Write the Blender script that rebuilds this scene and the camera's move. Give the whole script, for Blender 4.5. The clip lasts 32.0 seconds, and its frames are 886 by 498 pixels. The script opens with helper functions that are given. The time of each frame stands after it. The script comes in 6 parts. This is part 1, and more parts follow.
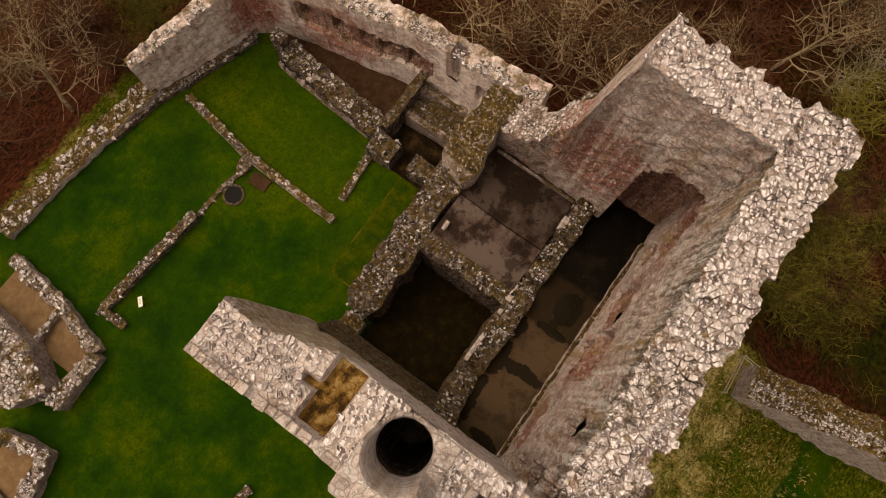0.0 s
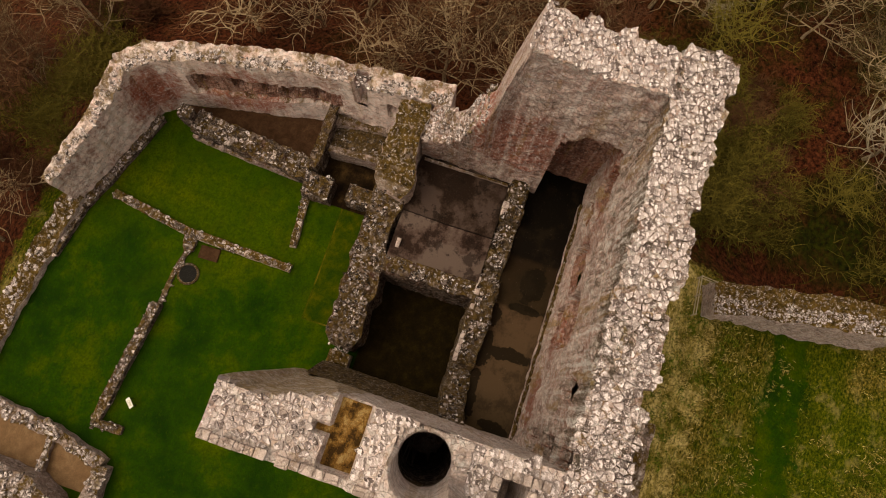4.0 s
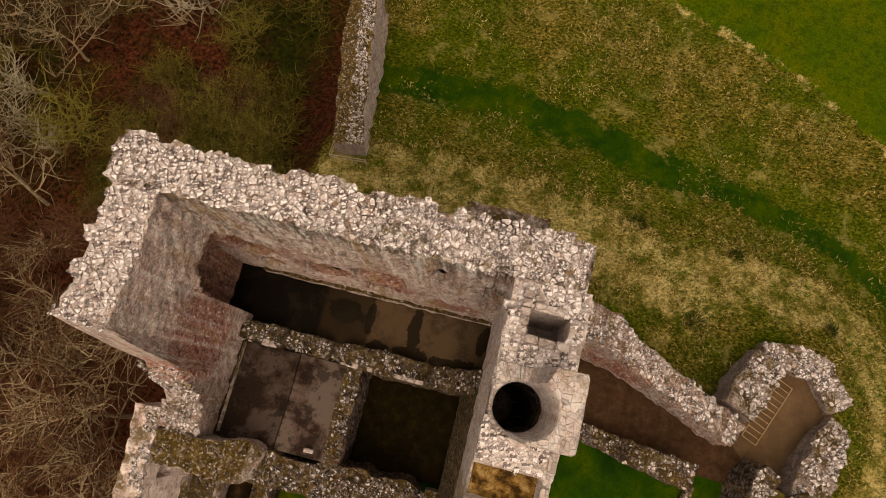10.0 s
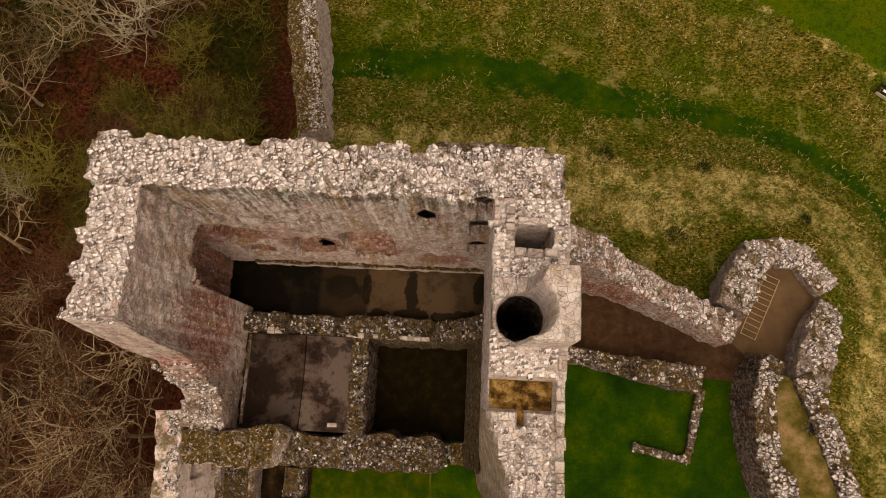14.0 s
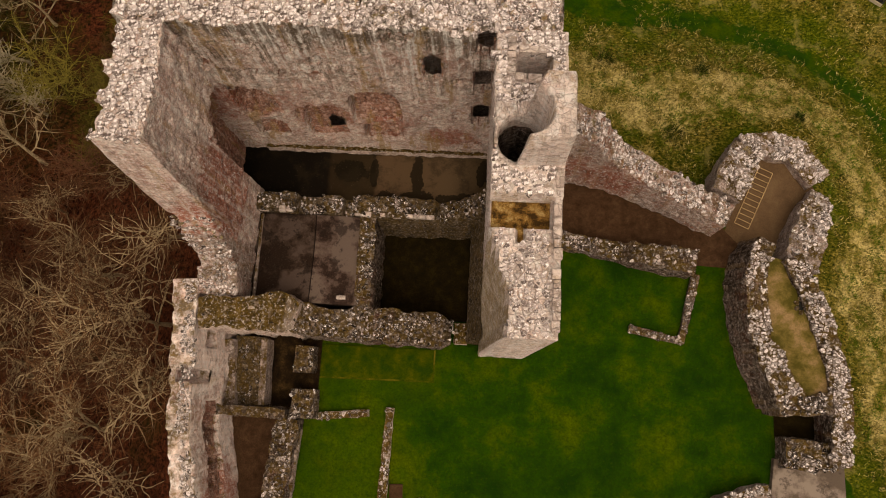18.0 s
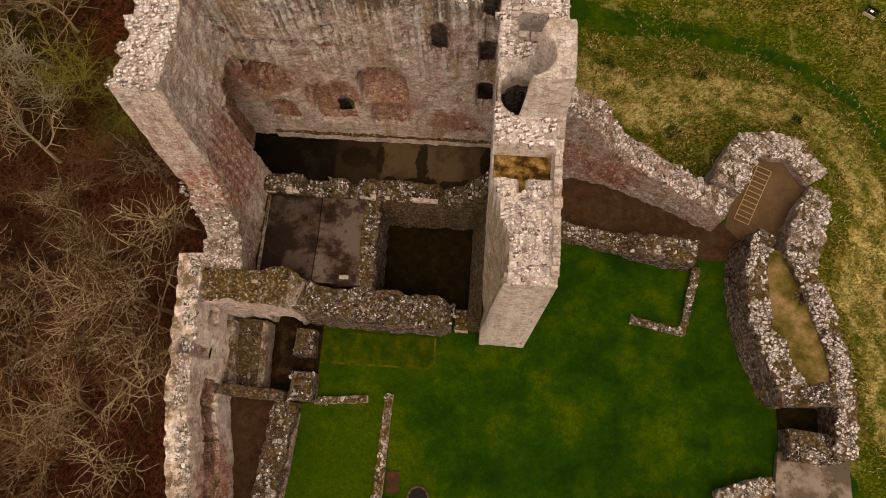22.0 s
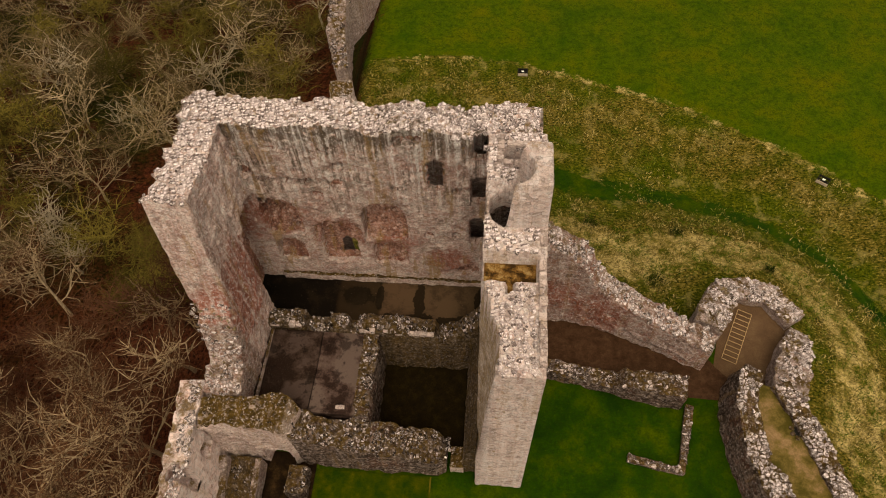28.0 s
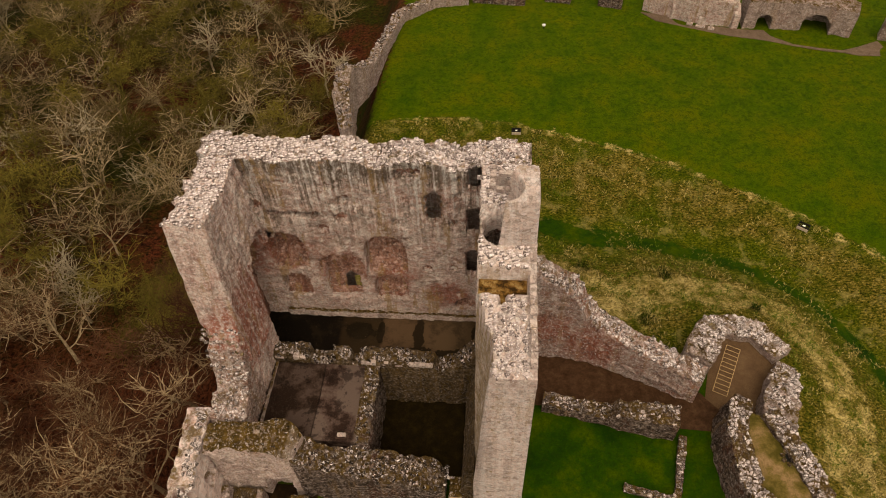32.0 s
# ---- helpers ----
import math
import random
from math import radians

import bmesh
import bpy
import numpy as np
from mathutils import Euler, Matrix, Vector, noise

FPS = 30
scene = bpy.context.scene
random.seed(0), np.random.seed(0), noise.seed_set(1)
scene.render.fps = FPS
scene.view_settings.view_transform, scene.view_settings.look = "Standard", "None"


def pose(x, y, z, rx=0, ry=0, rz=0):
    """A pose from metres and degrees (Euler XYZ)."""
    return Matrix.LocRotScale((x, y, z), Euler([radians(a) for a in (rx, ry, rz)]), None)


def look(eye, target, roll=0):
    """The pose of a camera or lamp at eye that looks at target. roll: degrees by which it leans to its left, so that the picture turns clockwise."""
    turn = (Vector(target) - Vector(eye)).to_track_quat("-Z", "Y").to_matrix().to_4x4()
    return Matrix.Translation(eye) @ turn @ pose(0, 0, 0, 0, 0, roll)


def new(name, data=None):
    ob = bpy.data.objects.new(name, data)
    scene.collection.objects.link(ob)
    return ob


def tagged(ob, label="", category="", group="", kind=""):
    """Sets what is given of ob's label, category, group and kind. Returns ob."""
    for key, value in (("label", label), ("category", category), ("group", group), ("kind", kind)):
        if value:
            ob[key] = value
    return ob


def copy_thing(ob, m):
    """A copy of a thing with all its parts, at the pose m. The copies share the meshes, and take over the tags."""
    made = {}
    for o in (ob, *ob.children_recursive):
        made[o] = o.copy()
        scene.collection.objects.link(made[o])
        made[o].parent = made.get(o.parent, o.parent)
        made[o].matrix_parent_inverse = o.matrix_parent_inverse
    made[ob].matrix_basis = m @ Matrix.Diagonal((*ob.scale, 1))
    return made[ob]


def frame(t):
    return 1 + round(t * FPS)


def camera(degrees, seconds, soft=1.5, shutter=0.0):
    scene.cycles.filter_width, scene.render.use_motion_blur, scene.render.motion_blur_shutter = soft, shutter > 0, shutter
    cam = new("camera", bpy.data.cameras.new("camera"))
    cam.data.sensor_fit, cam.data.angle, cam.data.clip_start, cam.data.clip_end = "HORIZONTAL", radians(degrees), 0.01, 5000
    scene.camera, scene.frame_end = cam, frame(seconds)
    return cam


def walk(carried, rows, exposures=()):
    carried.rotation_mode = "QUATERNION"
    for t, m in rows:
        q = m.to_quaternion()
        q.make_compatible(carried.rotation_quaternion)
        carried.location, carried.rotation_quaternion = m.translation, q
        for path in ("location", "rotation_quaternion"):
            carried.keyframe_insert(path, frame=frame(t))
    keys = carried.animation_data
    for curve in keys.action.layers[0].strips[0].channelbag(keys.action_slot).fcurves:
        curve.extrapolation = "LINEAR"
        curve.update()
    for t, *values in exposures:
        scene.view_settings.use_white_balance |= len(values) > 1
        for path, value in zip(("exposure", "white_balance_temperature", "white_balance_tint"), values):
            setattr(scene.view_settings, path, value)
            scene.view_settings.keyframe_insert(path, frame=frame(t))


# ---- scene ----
cam = camera(68.07, 32.0, 1.0)
PATH = [
    (0, (8.05, -0.44, 53.98), (2.66, -3.77, 24.66), 4.31),
    (0.5, (8.03, -0.42, 54.12), (2.48, -3.56, 24.80), 4.44),
    (1, (8.02, -0.46, 54.29), (2.38, -3.41, 24.97), 4.33),
    (1.5, (8.00, -0.52, 54.51), (2.30, -3.28, 25.18), 4.26),
    (2, (7.94, -0.58, 54.79), (2.17, -3.13, 25.46), 4.34),
    (2.5, (7.87, -0.62, 55.12), (2.02, -2.94, 25.78), 4.50),
    (4.5, (7.74, -0.71, 56.55), (1.36, -1.86, 27.26), 4.63),
    (5, (7.64, -0.63, 56.88), (1.27, -1.36, 27.58), 3.78),
    (5.5, (7.53, -0.50, 57.18), (1.18, -0.74, 27.86), 2.85),
    (6, (7.41, -0.36, 57.41), (1.09, 0.03, 28.09), 2.01),
    (6.5, (7.27, -0.21, 57.58), (1.02, 0.94, 28.26), 1.25),
    (7, (7.16, -0.09, 57.67), (1.11, 1.94, 28.35), 0.45),
    (7.5, (7.16, -0.03, 57.74), (1.49, 2.92, 28.43), -0.69),
    (8, (7.24, 0.05, 57.79), (2.12, 3.88, 28.48), -1.70),
    (8.5, (7.33, 0.03, 57.85), (2.84, 4.68, 28.55), -2.33),
    (9, (7.37, -0.06, 57.93), (3.59, 5.29, 28.65), -2.48),
    (9.5, (7.52, -0.28, 58.04), (4.55, 5.73, 28.80), -3.28),
    (10, (7.61, -0.44, 58.17), (5.49, 5.99, 28.94), -4.44),
    (10.5, (7.63, -0.42, 58.32), (6.27, 6.15, 29.08), -5.63),
    (11, (7.70, -0.39, 58.44), (6.62, 6.20, 29.19), -6.47),
    (11.5, (7.81, -0.42, 58.40), (6.60, 6.15, 29.15), -7.59),
    (12, (7.83, -0.80, 58.55), (6.64, 5.82, 29.31), -7.41),
    (12.5, (7.86, -1.37, 58.65), (6.64, 5.26, 29.42), -7.75),
    (13, (7.90, -2.17, 58.74), (6.64, 4.47, 29.51), -8.06),
    (13.5, (8.01, -3.07, 58.81), (6.69, 3.53, 29.57), -8.63),
    (14, (8.11, -4.09, 58.85), (6.73, 2.45, 29.61), -9.23),
    (14.5, (8.17, -5.17, 58.90), (6.75, 1.30, 29.64), -9.57),
    (16.5, (8.35, -9.89, 59.22), (6.90, -3.63, 29.91), -10.35),
    (17, (8.41, -11.04, 59.21), (6.94, -4.87, 29.89), -10.68),
    (17.5, (8.46, -12.11, 59.16), (6.98, -6.03, 29.82), -10.93),
    (18, (8.51, -13.18, 59.10), (7.00, -7.15, 29.75), -11.13),
    (18.5, (8.57, -14.13, 59.03), (7.03, -8.15, 29.67), -11.33),
    (19, (8.62, -14.95, 58.96), (7.00, -9.06, 29.59), -11.76),
    (19.5, (8.62, -15.70, 58.83), (6.99, -9.86, 29.45), -11.47),
    (20, (8.69, -16.38, 58.72), (7.00, -9.96, 29.47), -10.59),
    (20.5, (8.74, -17.02, 58.64), (7.00, -9.73, 29.59), -9.39),
    (21, (8.83, -17.66, 58.56), (7.04, -9.84, 29.65), -8.73),
    (21.5, (8.90, -18.23, 58.46), (7.10, -10.38, 29.56), -8.73),
    (22, (8.93, -18.79, 58.38), (7.13, -10.52, 29.60), -8.21),
    (22.5, (8.94, -19.31, 58.33), (7.13, -10.51, 29.71), -7.54),
    (23, (8.99, -19.85, 58.29), (7.13, -10.36, 29.89), -7.01),
    (23.5, (9.08, -20.36, 58.29), (7.17, -10.17, 30.14), -6.47),
    (24, (9.17, -20.91, 58.27), (7.21, -9.92, 30.43), -6.00),
    (24.5, (9.27, -21.48, 58.26), (7.26, -9.69, 30.75), -5.61),
    (25, (9.34, -22.06, 58.26), (7.29, -9.50, 31.09), -5.25),
    (25.5, (9.39, -22.59, 58.30), (7.32, -9.30, 31.48), -4.88),
    (27.5, (9.63, -24.70, 58.48), (7.41, -8.71, 33.19), -4.03),
    (28, (9.71, -25.23, 58.57), (7.46, -8.68, 33.64), -3.80),
    (28.5, (9.82, -25.83, 58.59), (7.53, -8.68, 34.07), -3.73),
    (29, (9.92, -26.40, 58.61), (7.60, -8.67, 34.51), -3.62),
    (29.5, (9.98, -26.95, 58.67), (7.63, -8.70, 34.98), -3.52),
    (30, (10.02, -27.54, 58.68), (7.66, -8.78, 35.39), -3.43),
    (30.5, (10.08, -28.18, 58.68), (7.71, -9.00, 35.73), -3.35),
    (31, (10.17, -28.84, 58.69), (7.77, -9.48, 35.90), -3.36),
    (31.5, (10.27, -29.52, 58.74), (7.87, -10.16, 35.95), -3.36),
    (32, (10.33, -30.27, 58.77), (7.92, -10.88, 36.01), -3.54),
]
EXPOSURES = [(0.0, 0.27, 10300, 12), (32.0, 0.27, 10300, 12)]
walk(cam, [(t, look(eye, target, roll)) for t, eye, target, roll in PATH], EXPOSURES)

# ---- world, sun ----
world = bpy.data.worlds.new("overcast_sky")
scene.world = world
world.use_nodes = True
wn, wl = world.node_tree.nodes, world.node_tree.links
sky = wn.new("ShaderNodeTexSky")
sky.sky_type = "NISHITA"
sky.sun_disc = False
sky.sun_elevation, sky.sun_rotation = radians(63), radians(164)
sky.dust_density, sky.air_density = 4.0, 1.0
grey = wn.new("ShaderNodeHueSaturation")
grey.inputs["Saturation"].default_value = 0.25
wl.new(sky.outputs[0], grey.inputs["Color"])
wl.new(grey.outputs[0], wn["Background"].inputs["Color"])
wn["Background"].inputs["Strength"].default_value = 0.12
sun = new("sun", bpy.data.lights.new("sun", "SUN"))
sun.data.energy, sun.data.angle, sun.data.color = 1.2, radians(100), (1.0, 0.95, 0.88)
sun.rotation_euler = Vector((0.14, -0.50, 1.0)).to_track_quat("Z", "Y").to_euler()


# ---- materials ----
class Nodes:
    """A short hand for node trees."""

    def __init__(self, name):
        self.mat = bpy.data.materials.new(name)
        self.mat.use_nodes = True
        self.t = self.mat.node_tree
        self.bsdf = self.t.nodes["Principled BSDF"]
        self.co = self.t.nodes.new("ShaderNodeTexCoord").outputs["Object"]

    def node(self, kind, ins=(), operation="", feature="", layer_name=""):
        n = self.t.nodes.new("ShaderNode" + kind)
        if operation:
            n.operation = operation
        if feature:
            n.feature = feature
        if layer_name:
            n.layer_name = layer_name
        for k, v in dict(ins).items():
            if isinstance(v, bpy.types.NodeSocket):
                self.t.links.new(v, n.inputs[k])
            else:
                n.inputs[k].default_value = v
        return n

    def scaled(self, sx, sy, sz, co=None):
        return self.node("Mapping", {"Vector": co or self.co, "Scale": (sx, sy, sz)}).outputs[0]

    def noise(self, scale, detail=4.0, rough=0.6, co=None):
        return self.node("TexNoise", {"Vector": co or self.co, "Scale": scale, "Detail": detail, "Roughness": rough}).outputs[0]

    def ramp(self, fac, *stops):
        n = self.node("ValToRGB", {"Fac": fac})
        r = n.color_ramp
        while len(r.elements) < len(stops):
            r.elements.new(0.5)
        for e, (p, c) in zip(r.elements, stops):
            e.position = p
            e.color = (*c, 1) if isinstance(c, tuple) else (c, c, c, 1)
        return n.outputs[0]

    def mix(self, fac, a, b, blend="MIX"):
        n = self.t.nodes.new("ShaderNodeMix")
        n.data_type, n.blend_type = "RGBA", blend
        for k, v in ((0, fac), (6, a), (7, b)):
            if isinstance(v, bpy.types.NodeSocket):
                self.t.links.new(v, n.inputs[k])
            else:
                n.inputs[k].default_value = (*v, 1) if isinstance(v, tuple) else v
        return n.outputs[2]

    def math(self, op, a, b=0.0):
        n = self.t.nodes.new("ShaderNodeMath")
        n.operation = op
        for k, v in enumerate((a, b)):
            if isinstance(v, bpy.types.NodeSocket):
                self.t.links.new(v, n.inputs[k])
            else:
                n.inputs[k].default_value = v
        return n.outputs[0]

    def done(self, colour, rough=0.9, height=None, strength=0.6, dist=0.05):
        if isinstance(colour, bpy.types.NodeSocket):
            self.t.links.new(colour, self.bsdf.inputs["Base Color"])
        else:
            self.bsdf.inputs["Base Color"].default_value = (*colour, 1)
        self.bsdf.inputs["Roughness"].default_value = rough
        self.bsdf.inputs["Specular IOR Level"].default_value = 0.06
        if height is not None:
            b = self.node("Bump", {"Height": height, "Strength": strength, "Distance": dist})
            self.t.links.new(b.outputs[0], self.bsdf.inputs["Normal"])
        return self.mat


def rubble(name, light, mid, dark, red=0.0, moss=0.0, cell=3.1, streak=0.75, lichen=0.5, lime=0.6, spots=(), rain_from=None, moss_at=0.42, mossy_sides=0.08, grime=1.0, gold=1.0, mottle=0.0, head=None, relief=0.22):
    """Coursed rubble masonry: stones, joints, lime, red sandstone patches, rain streaks, lichen, moss."""
    n = Nodes(name)
    warp = n.node("VectorMath", {0: n.co, 1: n.node("VectorMath", {0: n.node("TexNoise", {"Vector": n.co, "Scale": 1.1, "Detail": 4.0}).outputs[1], "Scale": 0.45}, operation="SCALE").outputs[0]}, operation="ADD").outputs[0]
    co = n.scaled(1, 1, 1.35, warp)
    cells = n.node("TexVoronoi", {"Vector": co, "Scale": cell})
    edge = n.node("TexVoronoi", {"Vector": co, "Scale": cell}, feature="DISTANCE_TO_EDGE").outputs[0]
    joint = n.ramp(edge, (0.01, 0.0), (0.09, 1.0))
    tone = n.node("SeparateColor", {"Color": cells.outputs["Color"]}).outputs[0]
    col = n.ramp(tone, (0.0, tuple(0.55 * v for v in mid)), (0.40, mid), (0.75, mid), (1.0, light))
    course = n.noise(1.0, 6.0, 0.75, n.scaled(1.8, 1.8, 3.0, warp))
    col = n.mix(n.ramp(course, (0.50, 0.0), (0.66, lime)), col, tuple(min(0.8, 1.12 * v) for v in light))
    col = n.mix(n.ramp(course, (0.34, 0.45 * grime), (0.41, 0.0)), col, dark)
    if red:
        fac = n.math("MULTIPLY", n.ramp(n.noise(0.3, 6.0, 0.7), (0.52, 0.0), (0.62, red)), n.ramp(n.noise(2.4, 5.0, 0.7), (0.38, 0.15), (0.58, 1.0)))
        col = n.mix(fac, col, (0.29, 0.095, 0.065))
    for x, y, z, r in spots:
        far = n.node("VectorMath", {0: n.co, 1: (x, y, z)}, operation="DISTANCE").outputs["Value"]
        near = n.math("SUBTRACT", 1.0, n.math("DIVIDE", far, r))
        fac = n.ramp(n.math("ADD", near, n.math("MULTIPLY", n.math("SUBTRACT", n.noise(0.9, 6.0, 0.75), 0.5), 1.6)), (0.18, 0.0), (0.55, 0.9))
        col = n.mix(n.math("MULTIPLY", fac, n.ramp(n.noise(2.6, 5.0, 0.7), (0.34, 0.4), (0.50, 1.0))), col, (0.34, 0.092, 0.055))
    if mottle:
        patch = n.noise(1.25, 7.0, 0.78, n.scaled(1.0, 1.0, 1.3, n.node("VectorMath", {0: n.co, 1: (7.0, 3.0, 11.0)}, operation="ADD").outputs[0]))
        col = n.mix(n.ramp(patch, (0.51, 0.0), (0.58, mottle)), col, (0.40, 0.205, 0.165))
        col = n.mix(n.ramp(patch, (0.36, mottle), (0.45, 0.0)), col, tuple(1.7 * v for v in dark))
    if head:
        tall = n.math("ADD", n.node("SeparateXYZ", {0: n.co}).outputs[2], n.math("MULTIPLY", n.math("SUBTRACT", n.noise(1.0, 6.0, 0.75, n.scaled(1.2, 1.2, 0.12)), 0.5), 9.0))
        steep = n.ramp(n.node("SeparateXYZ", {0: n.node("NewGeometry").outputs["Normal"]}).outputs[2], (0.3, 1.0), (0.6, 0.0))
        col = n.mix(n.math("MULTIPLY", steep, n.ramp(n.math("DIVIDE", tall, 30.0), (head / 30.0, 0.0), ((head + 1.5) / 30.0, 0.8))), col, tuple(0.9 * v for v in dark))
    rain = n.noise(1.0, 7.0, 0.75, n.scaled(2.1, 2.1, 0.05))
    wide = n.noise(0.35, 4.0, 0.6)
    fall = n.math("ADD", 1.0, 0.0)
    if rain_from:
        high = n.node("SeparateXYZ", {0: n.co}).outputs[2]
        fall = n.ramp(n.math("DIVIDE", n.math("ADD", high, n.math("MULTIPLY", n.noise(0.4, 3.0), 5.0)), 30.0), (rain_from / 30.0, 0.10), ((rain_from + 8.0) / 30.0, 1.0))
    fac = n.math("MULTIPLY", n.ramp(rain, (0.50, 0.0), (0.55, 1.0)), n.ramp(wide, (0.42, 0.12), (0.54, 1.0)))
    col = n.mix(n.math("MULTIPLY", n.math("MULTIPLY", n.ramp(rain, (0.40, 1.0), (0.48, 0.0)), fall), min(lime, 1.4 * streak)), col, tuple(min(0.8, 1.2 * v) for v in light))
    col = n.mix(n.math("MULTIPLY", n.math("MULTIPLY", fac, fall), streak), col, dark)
    blot = n.noise(0.75, 9.0, 0.8)
    col = n.mix(n.ramp(blot, (0.54, 0.0), (0.61, 0.6 * grime)), col, tuple(1.3 * v for v in dark))
    col = n.mix(n.ramp(blot, (0.36, 0.55), (0.44, 0.0)), col, tuple(min(0.8, 1.1 * v) for v in light))
    ochre = n.noise(1.0, 5.0, 0.6, n.scaled(1.1, 1.1, 0.10, n.node("VectorMath", {0: n.co, 1: (31.0, 17.0, 5.0)}, operation="ADD").outputs[0]))
    col = n.mix(n.ramp(ochre, (0.56, 0.0), (0.63, min(0.65, 1.5 * streak))), col, (0.36, 0.225, 0.085))
    col = n.mix(n.ramp(joint, (0.0, 0.42 * grime), (1.0, 0.0)), col, tuple(0.8 * v for v in dark))
    if moss:
        up = n.node("SeparateXYZ", {0: n.node("NewGeometry").outputs["Normal"]}).outputs[2]
        fac = n.math("MULTIPLY", n.ramp(n.noise(1.0, 6.0, 0.7), (moss_at, 0.0), (moss_at + 0.14, moss)), n.ramp(up, (0.35, mossy_sides), (0.75, 1.0)))
        col = n.mix(fac, col, n.ramp(n.noise(2.0, 7.0, 0.8), (0.36, (0.016, 0.011, 0.003)), (0.48, tuple(gold * v for v in (0.080, 0.050, 0.012))), (0.64, tuple(gold * v for v in (0.19, 0.12, 0.034)))))
    spot = n.ramp(n.noise(4.2, 6.0, 0.8), (0.55, 0.0), (0.61, lichen))
    col = n.mix(spot, col, (0.74, 0.685, 0.70))
    col = n.mix(n.ramp(n.noise(7.0, 4.0, 0.8), (0.36, 0.75 * grime), (0.43, 0.0)), col, tuple(0.5 * v for v in dark))
    h = n.math("ADD", n.math("MULTIPLY", joint, 0.35), n.math("ADD", n.math("MULTIPLY", tone, 0.5), n.math("MULTIPLY", n.noise(9.0, 6.0, 0.75), 0.9)))
    col = n.mix(1.0, col, (0.97, 0.955, 1.0), "MULTIPLY")
    return n.done(col, 0.92, h, 1.0, relief)


def top_stone(name, island, pale, deep, white=0.85, moss=0.8, bright=False):
    """Weathered cap stones, each with its own tone, under grey and white lichen."""
    n = Nodes(name)
    if island:
        rnd = n.node("NewGeometry").outputs["Random Per Island"]
    else:
        rnd = n.node("ObjectInfo").outputs["Random"]
    stops = ((0.0, 0.0), (0.28, 0.18), (0.58, 0.7), (1.0, 1.3)) if bright else ((0.0, 0.0), (0.62, 0.14), (0.78, 0.75), (1.0, 1.4))
    col = n.ramp(rnd, *((f, tuple(min(0.84, b + (a - b) * w) for a, b in zip(pale, deep))) for f, w in stops))
    col = n.mix(n.ramp(n.noise(0.9, 6.0, 0.75), (0.46, 0.0), (0.60, 0.8)), col, tuple(0.6 * v for v in deep))
    col = n.mix(n.ramp(n.noise(3.2, 6.0, 0.75), (0.44, 0.0), (0.60, 0.7)), col, tuple(0.65 * v for v in deep))
    col = n.mix(n.ramp(n.noise(3.6, 6.0, 0.8), (0.505 if bright else 0.545, 0.0), (0.55 if bright else 0.585, white)), col, (0.90, 0.845, 0.865))
    col = n.mix(n.ramp(n.noise(8.5, 4.0, 0.75), (0.57 if bright else 0.60, 0.0), (0.63 if bright else 0.65, white)), col, (0.88, 0.825, 0.845))
    col = n.mix(n.ramp(n.noise(6.5, 5.0, 0.8), (0.37, 0.9), (0.46, 0.0)), col, (0.05, 0.037, 0.031))
    col = n.mix(n.ramp(n.noise(0.42, 6.0, 0.7), (0.58, 0.0), (0.65, moss)), col, n.ramp(n.noise(4.0, 4.0), (0.4, (0.07, 0.05, 0.012)), (0.6, (0.22, 0.155, 0.05))))
    col = n.mix(1.0, col, (0.97, 0.955, 1.0), "MULTIPLY")
    return n.done(col, 0.93, n.noise(9.0, 6.0, 0.75), 1.0, 0.07)


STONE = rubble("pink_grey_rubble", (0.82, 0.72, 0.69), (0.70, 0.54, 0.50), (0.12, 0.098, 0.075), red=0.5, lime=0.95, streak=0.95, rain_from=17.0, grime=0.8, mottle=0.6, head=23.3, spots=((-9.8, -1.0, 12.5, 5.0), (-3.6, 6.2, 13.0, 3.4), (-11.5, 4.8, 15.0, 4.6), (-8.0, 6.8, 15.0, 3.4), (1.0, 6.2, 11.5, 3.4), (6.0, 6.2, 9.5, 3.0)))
STONE_WEST = rubble("speckled_pink_rubble", (0.82, 0.71, 0.68), (0.70, 0.53, 0.49), (0.11, 0.083, 0.07), red=0.5, lime=0.9, streak=0.3, lichen=1.0, grime=0.8, relief=0.13, mottle=0.45, spots=((-9.8, -0.6, 14.0, 7.2), (-11.5, 4.8, 15.0, 4.6), (13.0, 1.0, 14.0, 3.0)))
STONE_WING = rubble("pale_wing_masonry", (0.84, 0.75, 0.73), (0.75, 0.62, 0.585), (0.16, 0.125, 0.105), red=0.3, lime=0.9, streak=0.25, lichen=0.95, grime=0.6, relief=0.14)
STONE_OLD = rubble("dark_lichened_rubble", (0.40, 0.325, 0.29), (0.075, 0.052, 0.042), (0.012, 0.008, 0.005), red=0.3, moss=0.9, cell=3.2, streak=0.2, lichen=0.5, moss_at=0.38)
STONE_MOSS = rubble("mossy_topped_rubble", (0.60, 0.50, 0.47), (0.40, 0.31, 0.285), (0.12, 0.095, 0.08), red=0.3, moss=1.0, streak=0.15, lichen=0.7)
STONE_TURF = rubble("turf_topped_rubble", (0.80, 0.69, 0.66), (0.64, 0.50, 0.465), (0.14, 0.105, 0.09), red=0.3, moss=1.0, streak=0.15, lichen=0.7, moss_at=0.26, relief=0.14)
STONE_FLANK = rubble("mossy_broken_core", (0.78, 0.68, 0.61), (0.58, 0.46, 0.37), (0.14, 0.105, 0.065), moss=0.8, moss_at=0.42, mossy_sides=0.6, gold=2.4, streak=0.2, lichen=0.7, relief=0.14)
